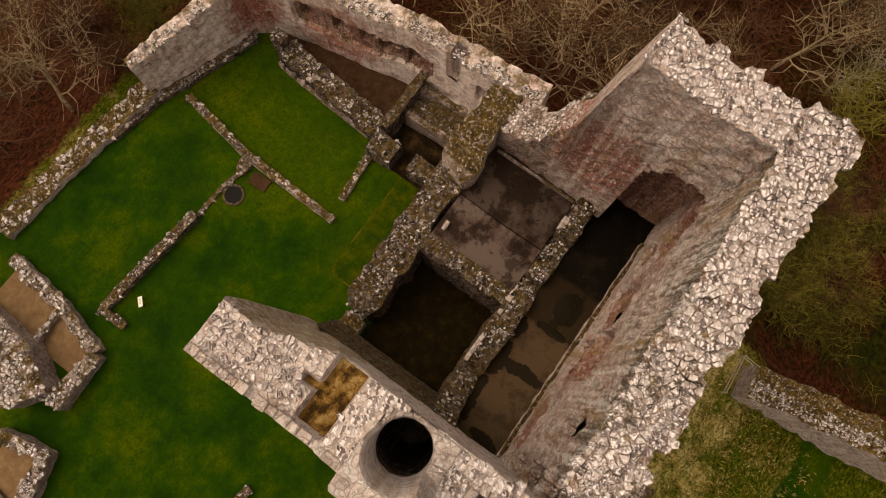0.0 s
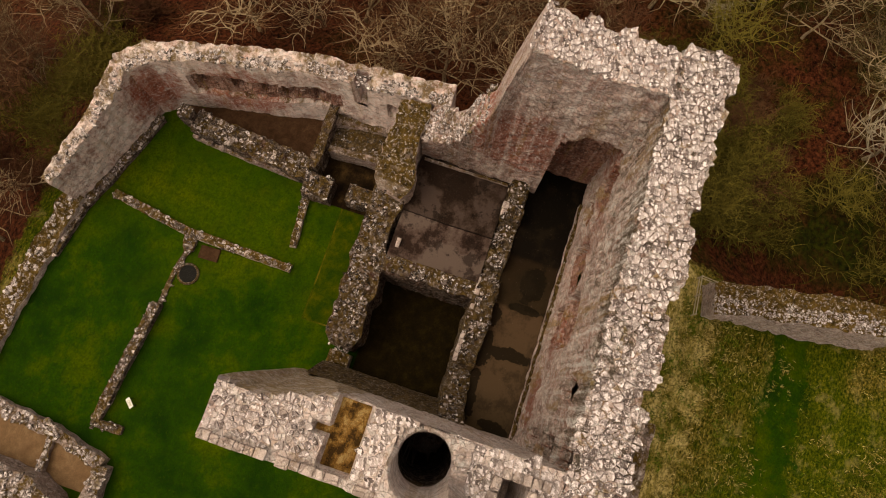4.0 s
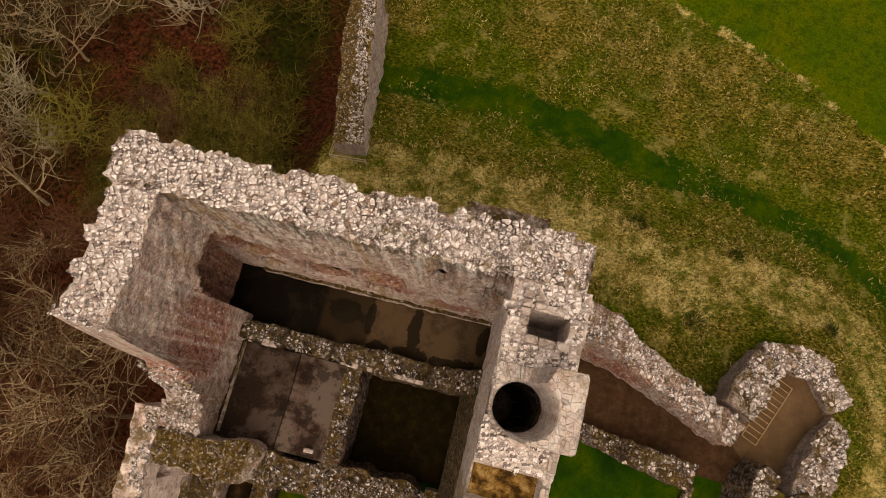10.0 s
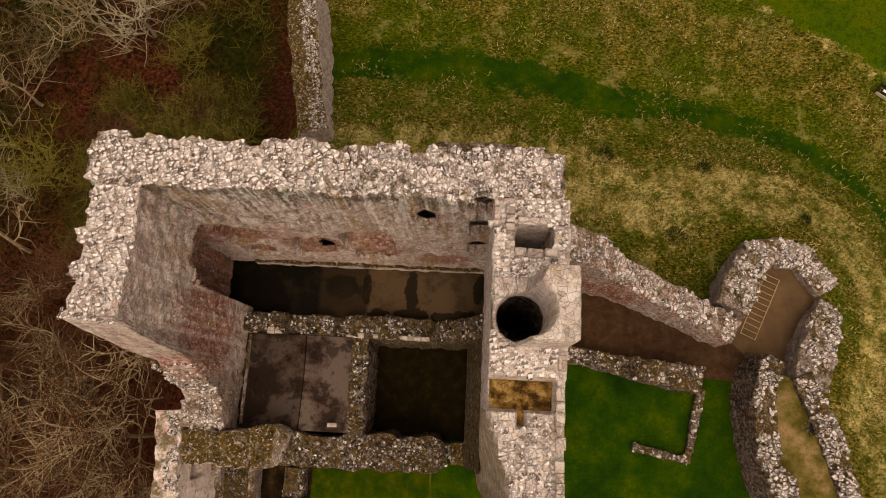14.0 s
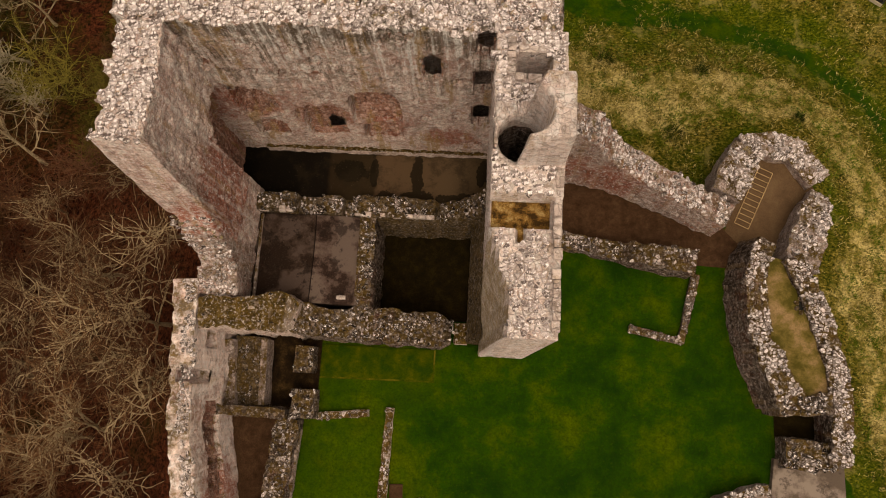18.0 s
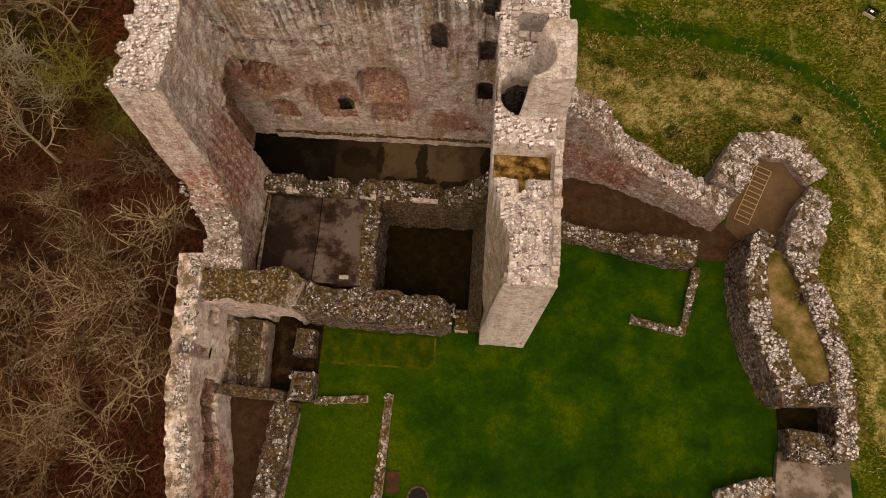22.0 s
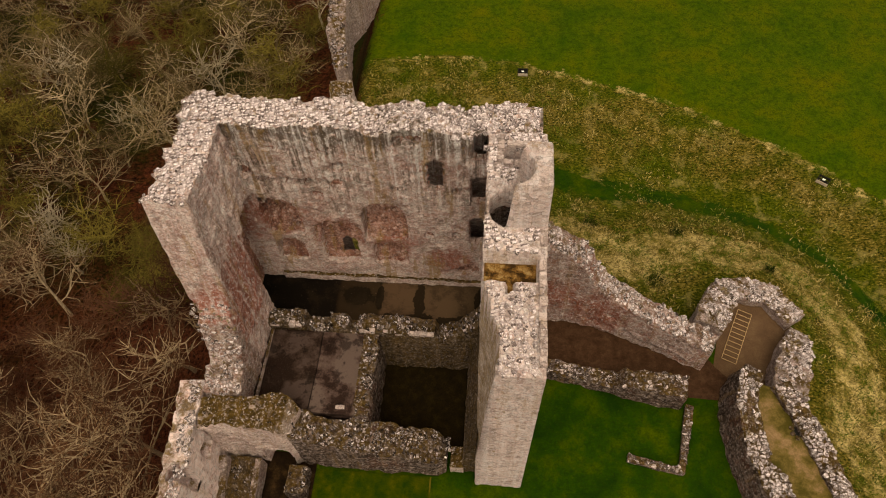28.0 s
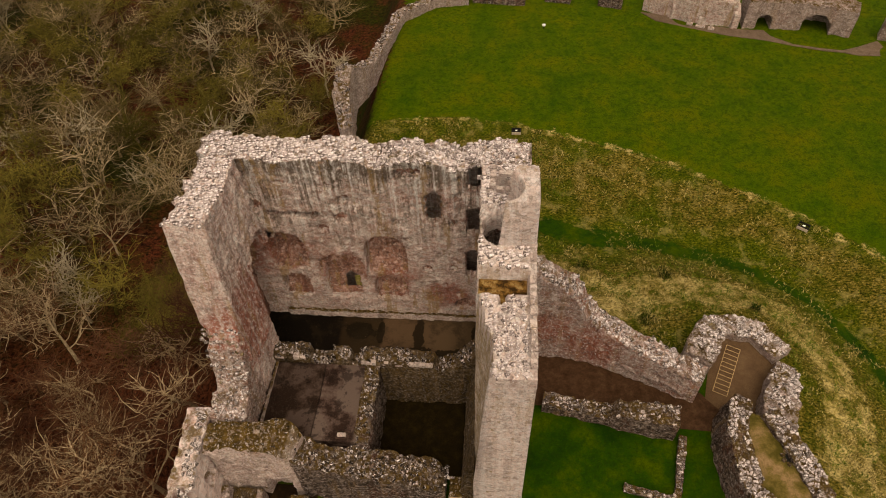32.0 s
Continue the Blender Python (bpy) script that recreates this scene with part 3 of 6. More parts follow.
def mass(name, x0, x1, y0, y1, height, foot, material, label, res=0.2, bumpy=0.10, seed=1.0, recess=None, category="wall"):
    """A block of masonry with any top, given by height(x, y), and bumpy sides. recess(side, along, z) pushes a face in."""
    nx, ny = int((x1 - x0) / res) + 1, int((y1 - y0) / res) + 1
    xs = [x0 + (x1 - x0) * i / (nx - 1) for i in range(nx)]
    ys = [y0 + (y1 - y0) * j / (ny - 1) for j in range(ny)]
    verts, faces = [], []
    for x in xs:
        for y in ys:
            verts.append((x, y, height(x, y)))
    faces += grid_faces(nx, ny, 0, True)
    ring = ([(x, y0, "s") for x in xs], [(x, y1, "n") for x in xs], [(x0, y, "w") for y in ys], [(x1, y, "e") for y in ys])
    out = {"s": (0, -1), "n": (0, 1), "w": (-1, 0), "e": (1, 0)}
    for line in ring:
        tops = [height(x, y) for x, y, _ in line]
        nz = int((max(tops) - foot) / (res * 1.3)) + 2
        start = len(verts)
        for k, ((x, y, side), top) in enumerate(zip(line, tops)):
            for m in range(nz):
                z = foot + (top - foot) * m / (nz - 1)
                d = bumpy * (rough(x, y, z, 0.8, seed) + 0.6 * rough(x, y, 1.5 * z, 0.3, seed)) if 0 < m < nz - 1 and 0 < k < len(line) - 1 else 0.0
                if recess and 0 < k < len(line) - 1:
                    d -= recess(side, y if side in "we" else x, z)
                verts.append((x + out[side][0] * d, y + out[side][1] * d, z))
        faces += grid_faces(len(line), nz, start, line[0][2] in "ne")
    ob = mesh_object(name, verts, faces, material, None, smooth=38)
    return tagged(ob, label, category, kind="structure")


def slab(name, ring, z, foot, material, label, category="floor", res=0.6, wave=0.03, parent=None):
    """A flat area with an outline, a little uneven, with sides down to its foot."""
    bm = bmesh.new()
    vs = [bm.verts.new((x, y, z)) for x, y in ring]
    f = bm.faces.new(vs)
    if f.normal.z < 0 or sum((b[0] - a[0]) * (b[1] + a[1]) for a, b in zip(ring, ring[1:] + ring[:1])) > 0:
        f.normal_flip()
    out = bmesh.ops.extrude_face_region(bm, geom=[f])
    low = [v for v in out["geom"] if isinstance(v, bmesh.types.BMVert)]
    for v in low:
        v.co.z = foot
    bmesh.ops.recalc_face_normals(bm, faces=bm.faces)
    ob = part(name, bm, material, parent, label)
    return tagged(ob, label, category, kind="structure") if parent is None else ob


def clip(poly, px, py, nx, ny):
    """The part of a polygon on the near side of a line."""
    out = []
    for (ax, ay), (bx, by) in zip(poly, poly[1:] + poly[:1]):
        da, db = (ax - px) * nx + (ay - py) * ny, (bx - px) * nx + (by - py) * ny
        if da <= 0:
            out.append((ax, ay))
        if (da < 0 < db) or (db < 0 < da):
            f = da / (da - db)
            out.append((ax + (bx - ax) * f, ay + (by - ay) * f))
    return out


def cap_stones(parent, x0, x1, y0, y1, inside, height, size, material, seed, proud=0.09, joint=0.05, limit=300, stretch=1.0, keep=1.0, label=""):
    """Rubble stones that cover the top of a wall: each a worn, many-sided block with its own edges."""
    rnd = random.Random(seed)
    nx, ny = int((x1 - x0) / size) + 3, int((y1 - y0) / (size * stretch)) + 3
    pts = {}
    for i in range(nx):
        for j in range(ny):
            if rnd.random() < 0.27:
                continue
            pts[i, j] = (x0 + size * (i - 1 + rnd.uniform(0.08, 0.92)), y0 + size * stretch * (j - 1 + rnd.uniform(0.08, 0.92)))
    made, joined_v, joined_f = 0, [], []
    for (i, j), (cx, cy) in pts.items():
        if not inside(cx, cy) or rnd.random() > (keep if keep > 0.9 else keep * max(0.25, 1.0 + 1.7 * rough(cx, cy, 0.0, 1.4, seed))):
            continue
        wide = 1.15 * size
        poly = [(cx - wide, cy - wide), (cx + wide, cy - wide), (cx + wide, cy + wide), (cx - wide, cy + wide)]
        for di in (-2, -1, 0, 1, 2):
            for dj in (-2, -1, 0, 1, 2):
                q = pts.get((i + di, j + dj))
                if q and (di or dj):
                    dx, dy = q[0] - cx, q[1] - cy
                    d = math.hypot(dx, dy) + 1e-9
                    back = max(0.0, d / 2 - joint * rnd.uniform(0.3, 0.8))
                    poly = clip(poly, cx + dx / d * back, cy + dy / d * back, dx / d, dy / d)
                    if len(poly) < 3:
                        break
            if len(poly) < 3:
                break
        if len(poly) < 3:
            continue
        area = 0.5 * abs(sum(a[0] * b[1] - b[0] * a[1] for a, b in zip(poly, poly[1:] + poly[:1])))
        if area < 0.015:
            continue
        m = len(poly)
        z = height(cx, cy)
        up = proud * rnd.uniform(0.35, 1.3)
        tx, ty = rnd.uniform(-0.06, 0.06), rnd.uniform(-0.06, 0.06)
        vs = []
        for shrink, dz in ((1.0, -0.12), (1.0, up - 0.04), (0.88, up)):
            for x, y in poly:
                lx, ly = (x - cx) * shrink, (y - cy) * shrink
                vs.append((lx, ly, dz + (tx * lx + ty * ly if dz > -0.2 else 0.0) + rnd.uniform(-0.012, 0.012)))
        fs = [tuple(range(2 * m, 3 * m))]
        for r in (0, m):
            fs += [(r + k, r + (k + 1) % m, r + m + (k + 1) % m, r + m + k) for k in range(m)]
        if made < limit:
            ob = mesh_object("stone", vs, fs, material, parent)
            ob.location = (cx, cy, z)
        else:
            b = len(joined_v)
            joined_v += [(x + cx, y + cy, w + z) for x, y, w in vs]
            joined_f += [tuple(b + k for k in f) for f in fs]
        made += 1
    if joined_v:
        ob = mesh_object("rubble_stones", joined_v, joined_f, material if limit == 0 else CAP_JOINED, parent, label=label)
        ob["kind"] = "stuff"


def wall_stones(ob, pts, size, seed, ragged, wall_seed, limit=0, keep=1.0, material=None, proud=0.08, edge=None):
    """Loose rubble over the top of a masonry() wall."""
    run = Run(pts)
    xs, ys = [p[0] for p in pts], [p[1] for p in pts]
    pad = max(p[2] for p in pts)

    def inside(x, y):
        r, v, off = run.near(x, y)
        return r < 0.97 * (1.0 + 0.18 * rough(v[0], v[1], 0.0, 1.4, wall_seed)) and (edge is None or off > edge + 0.35 * rough(x, y, 0, 1.3, wall_seed))

    def height(x, y):
        return run.near(x, y)[1][3] + ragged * (step_noise(x, y, 0.55, wall_seed) + 0.5 * rough(x, y, 0, 1.7, wall_seed))

    cap_stones(ob, min(xs) - pad, max(xs) + pad, min(ys) - pad, max(ys) + pad, inside, height, size, material or CAP_LOW, seed, proud=proud, limit=limit, keep=keep, label="lichen-spotted rubble stones on the wall head")
    return ob


# ---- ground ----
COURT = [(-12.7, 9), (-12.5, -6), (-11.5, -20), (-9.0, -33), (-3, -35), (4, -36.5), (18, -37.5), (45, -37), (41, -20), (39.2, -17), (38.8, -10), (37.3, -4.8), (37.0, -1), (39.4, 4), (39.6, 6.5), (37.4, 10), (32.4, 10), (29.8, 5.2), (27, 4.4), (20, 7.2), (13, 8.6)]
RIDGE = [(-30, 46.5), (-9.9, 45.8), (3.1, 47.2), (11.7, 46.1), (22.9, 42.5), (33.6, 37.9), (42.0, 33.0), (48.3, 28.6), (54.9, 23.2), (62, 9), (66, -15), (66, -60)]


def line_distance(px, py, line):
    best = np.full(px.shape, 1e9)
    for (ax, ay), (bx, by) in zip(line, line[1:]):
        dx, dy = bx - ax, by - ay
        f = np.clip(((px - ax) * dx + (py - ay) * dy) / (dx * dx + dy * dy), 0, 1)
        best = np.minimum(best, np.hypot(px - ax - f * dx, py - ay - f * dy))
    return best


def in_ring(px, py, ring):
    odd = np.zeros(px.shape, bool)
    for (ax, ay), (bx, by) in zip(ring, ring[1:] + ring[:1]):
        if ay != by:
            odd ^= ((ay > py) != (by > py)) & (px < (bx - ax) * (py - ay) / (by - ay) + ax)
    return odd


def smooth_step(a, b, v):
    f = np.clip((v - a) / (b - a), 0, 1)
    return f * f * (3 - 2 * f)


OUTER = RIDGE + [(400, -60), (400, 400), (-30, 400)]


def ground_height(px, py):
    """Court at zero; a ditch to the north and east with a lawn beyond; falling banks to the west and south."""
    px, py = np.asarray(px, float), np.asarray(py, float)
    inner = np.where(in_ring(px, py, COURT), 0.0, line_distance(px, py, COURT + COURT[:1]))
    far = np.where(in_ring(px, py, OUTER), 0.0, line_distance(px, py, RIDGE))
    u = inner / np.maximum(inner + far, 1e-6)
    ditch = np.interp(u, [0, 0.12, 0.35, 0.62, 0.9, 1.0], [0, -0.5, -2.6, -5.2, -2.8, -2.2])
    bank = np.maximum(-0.5 * inner, -13.0)
    west = np.clip(1 - smooth_step(-15, -8, px) + (1 - smooth_step(-44, -36, py)), 0, 1) * (inner > 0)
    out = ditch * (1 - west) + bank * west
    return out + 0.10 * np.sin(0.31 * px + 1.3) * np.sin(0.27 * py) * (inner > 0)


def build_ground():
    fine = np.arange(-70, 90.01, 0.8)
    xs = np.concatenate([[-3000, -1200, -500, -250, -150, -110, -85], fine, [105, 130, 170, 260, 500, 1200, 3000]])
    ys = np.concatenate([[-3000, -1200, -500, -250, -150, -110, -85], fine, [105, 130, 170, 260, 500, 1200, 3000]])
    gx, gy = np.meshgrid(xs, ys, indexing="ij")
    gz = ground_height(gx, gy)
    near = (np.abs(gx) < 95) & (np.abs(gy) < 95)
    inside = in_ring(gx, gy, COURT)
    keep = (gx > -11) & (gx < 12) & (gy > -9) & (gy < 8)
    gz = np.where(keep, -0.4, gz)
    verts = np.stack([gx, gy, gz], -1).reshape(-1, 3)
    ob = mesh_object("ground", verts.tolist(), grid_faces(len(xs), len(ys), 0, True), GROUND, None, smooth=60)
    outer = in_ring(gx, gy, OUTER)
    inner = np.where(inside, 0.0, line_distance(gx, gy, COURT + COURT[:1]))
    west = np.clip(1 - smooth_step(-14, -8, gx - 0.06 * (gy - 20)) + (1 - smooth_step(-42, -36, gy)), 0, 1) * (inner > 0.5)
    far = line_distance(gx, gy, RIDGE)
    u = inner / np.maximum(inner + np.where(outer, 0, far), 1e-6)
    strip = np.exp(-(((u - 0.56) / 0.08) ** 2)) * 0.78
    lawn = np.where(inside | (outer & (gx > -14)), 1.0, strip)
    rim = np.exp(-((far / 1.2) ** 2)) * 0.48 * (~inside)
    rim = np.maximum(rim, (0.85 * np.exp(-(((u - 0.25) / 0.13) ** 2)) + 0.27 * np.exp(-(((u - 0.83) / 0.11) ** 2))) * (~inside) * (~outer))
    dry = np.where(outer, 0.85, 0.56 * (1 - smooth_step(-2, 13, gx)) * inside)
    dry = np.where(inside | outer, dry, 0.95 * np.exp(-(((u - 0.24) / 0.17) ** 2)) + 0.75 * np.exp(-(((u - 0.84) / 0.13) ** 2)))
    rim = rim * (1 - west)
    colour = np.stack([lawn, west, rim, dry], -1).reshape(-1, 4)
    att = ob.data.color_attributes.new("cover", "FLOAT_COLOR", "POINT")
    att.data.foreach_set("color", colour.ravel().astype(np.float32))
    tagged(ob, "mown court lawn, rough grassy ditch and leaf-strewn wooded bank", "ground", kind="structure")


build_ground()

# ---- the great tower ----
# x centre, foot, half width, springing, depth (9 and more: open to the passage in the wall), arched
ARCHES = [
    (5.2, 19.3, 0.66, 22.0, 9.5, 1),
    (0.7, 12.4, 1.8, 15.6, 1.5, 1),
    (-8.0, 12.6, 1.6, 15.9, 1.5, 1),
    (-8.1, 8.5, 1.3, 10.5, 1.2, 1),
    (-3.6, 8.5, 1.6, 12.1, 0.9, 1),
    (-2.9, 9.3, 0.75, 11.0, 9.7, 1),
    (0.8, 8.6, 1.5, 10.5, 1.2, 1),
    (8.35, 12.4, 0.68, 15.3, 9.6, 1),
    (8.45, 18.0, 0.6, 20.4, 9.6, 1),
    (8.55, 23.0, 0.55, 26.5, 9.6, 0),
    (7.7, 7.3, 0.95, 8.1, 1.2, 1),
    (3.4, 24.2, 0.95, 25.0, 0.7, 0),
]
SLOTS = [
    (-6.6, 19.5, 2.3, 20.1, 0.8, 0),
    (-3.5, 11.6, 2.2, 12.6, 0.35, 1),
    (2.0, 19.1, 0.3, 19.6, 0.9, 0),
    (6.74, 18.9, 0.32, 19.3, 0.9, 1),
    (4.4, 12.9, 0.4, 13.3, 0.7, 1),
    (6.6, 13.1, 0.35, 13.5, 0.7, 1),
    (-2.5, 19.0, 0.5, 19.6, 0.5, 1),
    (-4.3, 17.6, 0.5, 18.1, 0.5, 1),
    (-6.5, 23.2, 1.1, 23.5, 0.35, 0),
    (-2.0, 21.5, 0.35, 22.0, 0.5, 0),
    (-9.4, 20.2, 0.4, 21.0, 0.6, 1),
    (-9.3, 16.6, 0.3, 17.3, 9.2, 1),
]


def notch(along, seed):
    """How far the broken outer edge of a wall head has fallen back, stone by stone."""
    return 1.0 * max(0.0, rough(math.floor(along / 0.9) * 0.71, seed, 0.0, 1.0, seed) + 0.12)


def north_recess(side, s, z):
    """Arched niches, windows and beam slots in the hall's long wall; s runs from the west end."""
    x = s - 12.75
    if side > 0:
        if abs(x + 2.7) < 0.8 and 5.6 < z < 8.6:
            return 9.3
        return min(0.6, notch(x, 2.0)) if z > 24.0 else 0.0
    d = 0.0
    for cx, foot, half, spring, depth, arched in ARCHES + SLOTS:
        wob = 0.10 * rough(x, z, cx, 0.5)
        dx = abs(x - cx) + wob
        if foot <= z <= spring and dx < half or arched and z > spring and math.hypot(dx, z - spring) < half:
            fall = min(1.0, 0.2 + (z - foot) / (0.7 * (spring - foot) + 0.4 * half)) if depth < 9.0 and arched else 1.0
            d = max(d, depth * fall)
    if d >= 9.0:
        return d
    for cx in (-9.2, -6.7, 1.6, 3.0, 4.2, 6.3, 7.2):
        if z > 19 and abs(x - cx + 0.1 * rough(x, z, 3, 1.2)) < 0.22:
            d = max(d, 0.10)
    return d


def north_top(x):
    return lerp_table([(-12.8, 26.2), (-9, 25.9), (-6.5, 25.6), (-4, 25.9), (-1, 25.8), (1.2, 25.0), (2.0, 25.6), (4, 25.9), (5.8, 25.6), (7.2, 25.1), (8.6, 25.5), (10, 25.9), (12.8, 25.9)], x)


NORTH = [(x, 7.6, 1.45, north_top(x), -0.6) for x in (-12.75, -9, -6.5, -4, -1, 1.2, 2.0, 4, 5.8, 7.2, 8.6, 10, 12.75)]
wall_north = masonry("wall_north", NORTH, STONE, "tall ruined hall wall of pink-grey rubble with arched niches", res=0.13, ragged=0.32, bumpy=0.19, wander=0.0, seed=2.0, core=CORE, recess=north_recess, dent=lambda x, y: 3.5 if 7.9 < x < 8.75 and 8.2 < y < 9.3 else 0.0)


def west_top(y):
    return lerp_table([(-7.0, 9.3), (-5.2, 10.2), (-4.3, 12.0), (-3.5, 14.8), (-2.8, 15.8), (-2.0, 21.5), (-1.2, 26.4), (0.6, 26.3), (3, 25.9), (5, 26.1), (9.1, 26.15)], y)


def west_recess(side, s, z):
    """The great arch at the hall's end; s runs from north to south."""
    y = 6.15 - s
    if side < 0:
        return min(0.6, notch(y, 4.0)) if z > west_top(y) - 1.6 else 0.0
    d = 0.0
    if y > 2.25 and z < 15.2 or z >= 15.2 and math.hypot((y - 4.6) / 2.35, (z - 15.2) / 3.3) < 1.0 + 0.06 * rough(y, z, 0, 0.6):
        d = 2.1
    return d


WEST = [(-11.28, y, 1.47, west_top(y), -3.0) for y in (6.15, 4.5, 3, 1.8, 0.6, -0.4, -1.2, -2.0, -2.8, -3.5, -4.3, -5.2, -7.3)]
wall_west = masonry("wall_west", WEST, STONE_WEST, "tall broken end wall of pink rubble with a great red arch", res=0.15, ragged=0.34, bumpy=0.20, wander=0.0, seed=4.0, core=CORE, recess=west_recess)


wall_west.data.materials.append(STONE_STAINED)
for poly in wall_west.data.polygons:
    if poly.center.y < -3.3 - 0.06 * (poly.center.z - 12.0) + 0.5 * rough(poly.center.y, poly.center.z, 0.0, 0.7, 2.0):
        poly.material_index = 2


DRUM = (10.65, -0.02)


def wing_height(x, y):
    """The broken wing: square corner block, stair turret, mossy saddle and the long front stretch."""
    step = 0.18 * (step_noise(x, y, 0.5, 7.0) + 0.6 * rough(x, y, 0, 1.5, 7.0))
    if y > 4.6:
        return 25.9 + 0.5 * step
    if y > 3.45:
        if 10.2 < x < 12.15:
            return 21.0
        return 26.2 + 0.4 * step
    if y > -3.0:
        if math.hypot(x - DRUM[0], y - DRUM[1]) < 1.45:
            return 6.0
        return lerp_table([(-3.0, 25.1), (-1.1, 25.7), (3.45, 25.8)], y) + (1.1 if x < 10.2 else 0.5) * step
    if y > -4.7:
        if x > 12.55:
            return 24.7
        return 23.7 + 0.10 * rough(x, y, 0, 0.5)
    if y > -5.4 and 10.6 < x < 11.2:
        return 23.7
    z = lerp_table([(-10.6, 23.9), (-9, 24.3), (-4.7, 24.5)], y) + step
    flank = 9.1 + lerp_table([(-10.6, 1.0), (-9.6, 1.25), (-8.0, 1.05), (-5.2, 0.25), (-4.7, 0.0)], y) + 0.15 * rough(x, y, 0, 0.6, 3.0)
    if x < flank:
        z = max(1.2, z - 16.0 * (flank - x) - 0.4)
    return z


def smooth_one(f):
    f = max(0.0, min(1.0, f))
    return f * f * (3 - 2 * f)


wall_east = mass("wall_east", 9.15, 13.05, -10.6, 6.16, wing_height, -0.4, STONE_WING, "high broken wing of pale rubble with a round stair turret", res=0.2, seed=9.0)

wall_east.data.materials.append(STONE_FLANK)
for poly in wall_east.data.polygons:
    c = poly.center
    if c.y < -4.8 and c.y > -10.55 and c.x < 10.9 and c.z < 23.4:
        poly.material_index = 1


def stair_turret():
    """The broken upper shell of the round stair: a high half on the east, fallen away to the west."""
    cx, cy = DRUM
    n = 96
    verts = []
    for k in range(n):
        a = 2 * math.pi * k / n - math.pi
        c, s = math.cos(a), math.sin(a)
        deg = math.degrees(a)
        out = min((13.02 - cx) / c if c > 1e-6 else 9.0, (9.2 - cx) / c if c < -1e-6 else 9.0, (1.98 - cy) / s if s > 1e-6 else 9.0, (-1.5 - cy) / s if s < -1e-6 else 9.0)
        high = smooth_one((deg + 96) / 15) * smooth_one((80 - deg) / 16)
        ragged = step_noise(4 * c, 4 * s, 0.7, 3.0)
        rim = 25.9 + 3.75 * high + 0.3 * ragged * (1.2 - high) - (0.5 if -172 < deg < -96 else 0.0)
        inner = 1.24 + 0.08 * high
        for r, z in ((1.36, 23.8), (1.34, 24.2), (1.22, 24.75), (inner, rim - 0.12), (inner + 0.08, rim), (0.5 * (inner + out), rim + 0.05 * ragged), (out - 0.06, rim), (out, rim - 0.08), (out + 0.01, 0.5 * (rim + 25.0)), (out, 25.0)):
            w = 0.03 * rough(r * c, r * s, z, 0.4, 8.0)
            verts.append((cx + (r + w) * c, cy + (r + w) * s, z))
    faces = []
    for k in range(n):
        for j in range(9):
            p, q = k * 10 + j, ((k + 1) % n) * 10 + j
            faces.append((p, q, q + 1, p + 1))
    lining = []
    for k in range(n):
        a = 2 * math.pi * k / n
        for z in (6.0, 12.0, 18.0, 24.1):
            r = 1.35 + 0.03 * rough(math.cos(a), math.sin(a), z, 0.4, 5.0)
            lining.append((cx + r * math.cos(a), cy + r * math.sin(a), z))
    turns = [(k * 4 + j, ((k + 1) % n) * 4 + j, ((k + 1) % n) * 4 + j + 1, k * 4 + j + 1) for k in range(n) for j in range(3)]
    # Darkest rubble chosen so the shaft's shade sits in the stone colour.
    mesh_object("shaft_lining", lining, turns, STONE_OLD, wall_east, smooth=40, label="dark rubble lining carrying the shade of the stair shaft")
    mesh_object("stair_turret", verts, faces, STONE_WING, wall_east, smooth=40, label="broken round stair shell of pale lichened stone")
    rnd = random.Random(12)
    y = -10.3
    while y < -1.3:
        w = rnd.uniform(0.45, 0.85)
        if rnd.random() < 0.9:
            part("coping", box_bm(rnd.uniform(0.38, 0.5), w - 0.03, 0.3, (12.82 + rnd.uniform(-0.03, 0.03), y + w / 2, 24.62 if y < -3.2 else 25.25), 0.03), STONE_DRESSED, wall_east)
        y += w


stair_turret()
for x, y, sx, sy in ((11.1, 4.85, 1.5, 0.4), (10.5, 3.25, 0.6, 0.4), (11.25, 3.2, 0.75, 0.42), (12.1, 3.25, 0.7, 0.4), (9.95, 3.6, 0.5, 0.4), (9.98, 4.05, 0.45, 0.38), (9.95, 4.5, 0.5, 0.4), (9.97, 4.95, 0.46, 0.4), (9.95, 5.4, 0.5, 0.38)):
    part("block", box_bm(sx, sy, 0.36, (x, y, 25.98), 0.04, 3 * math.sin(9 * y)), STONE_DRESSED, wall_east)

# low walls and floors inside the tower
SOUTH_W = [(-12.9, -8.75, 1.1, 8.9, -0.2), (-11.0, -8.6, 1.3, 9.2, -0.2), (-9.0, -8.75, 1.25, 9.3, -0.2), (-7.2, -8.5, 1.45, 9.1, -0.2), (-6.2, -8.45, 1.4, 8.5, -0.2), (-5.5, -8.6, 1.1, 7.6, -0.2)]


def south_recess(side, s, z):
    """A ledge under the head and a low doorway into the cell, on the court side."""
    if side > 0:
        return 0.0
    d = 0.12 if z < 8.2 else 0.0
    if 4.0 < s < 6.4 and z < 3.4:
        d = 1.2
    return d


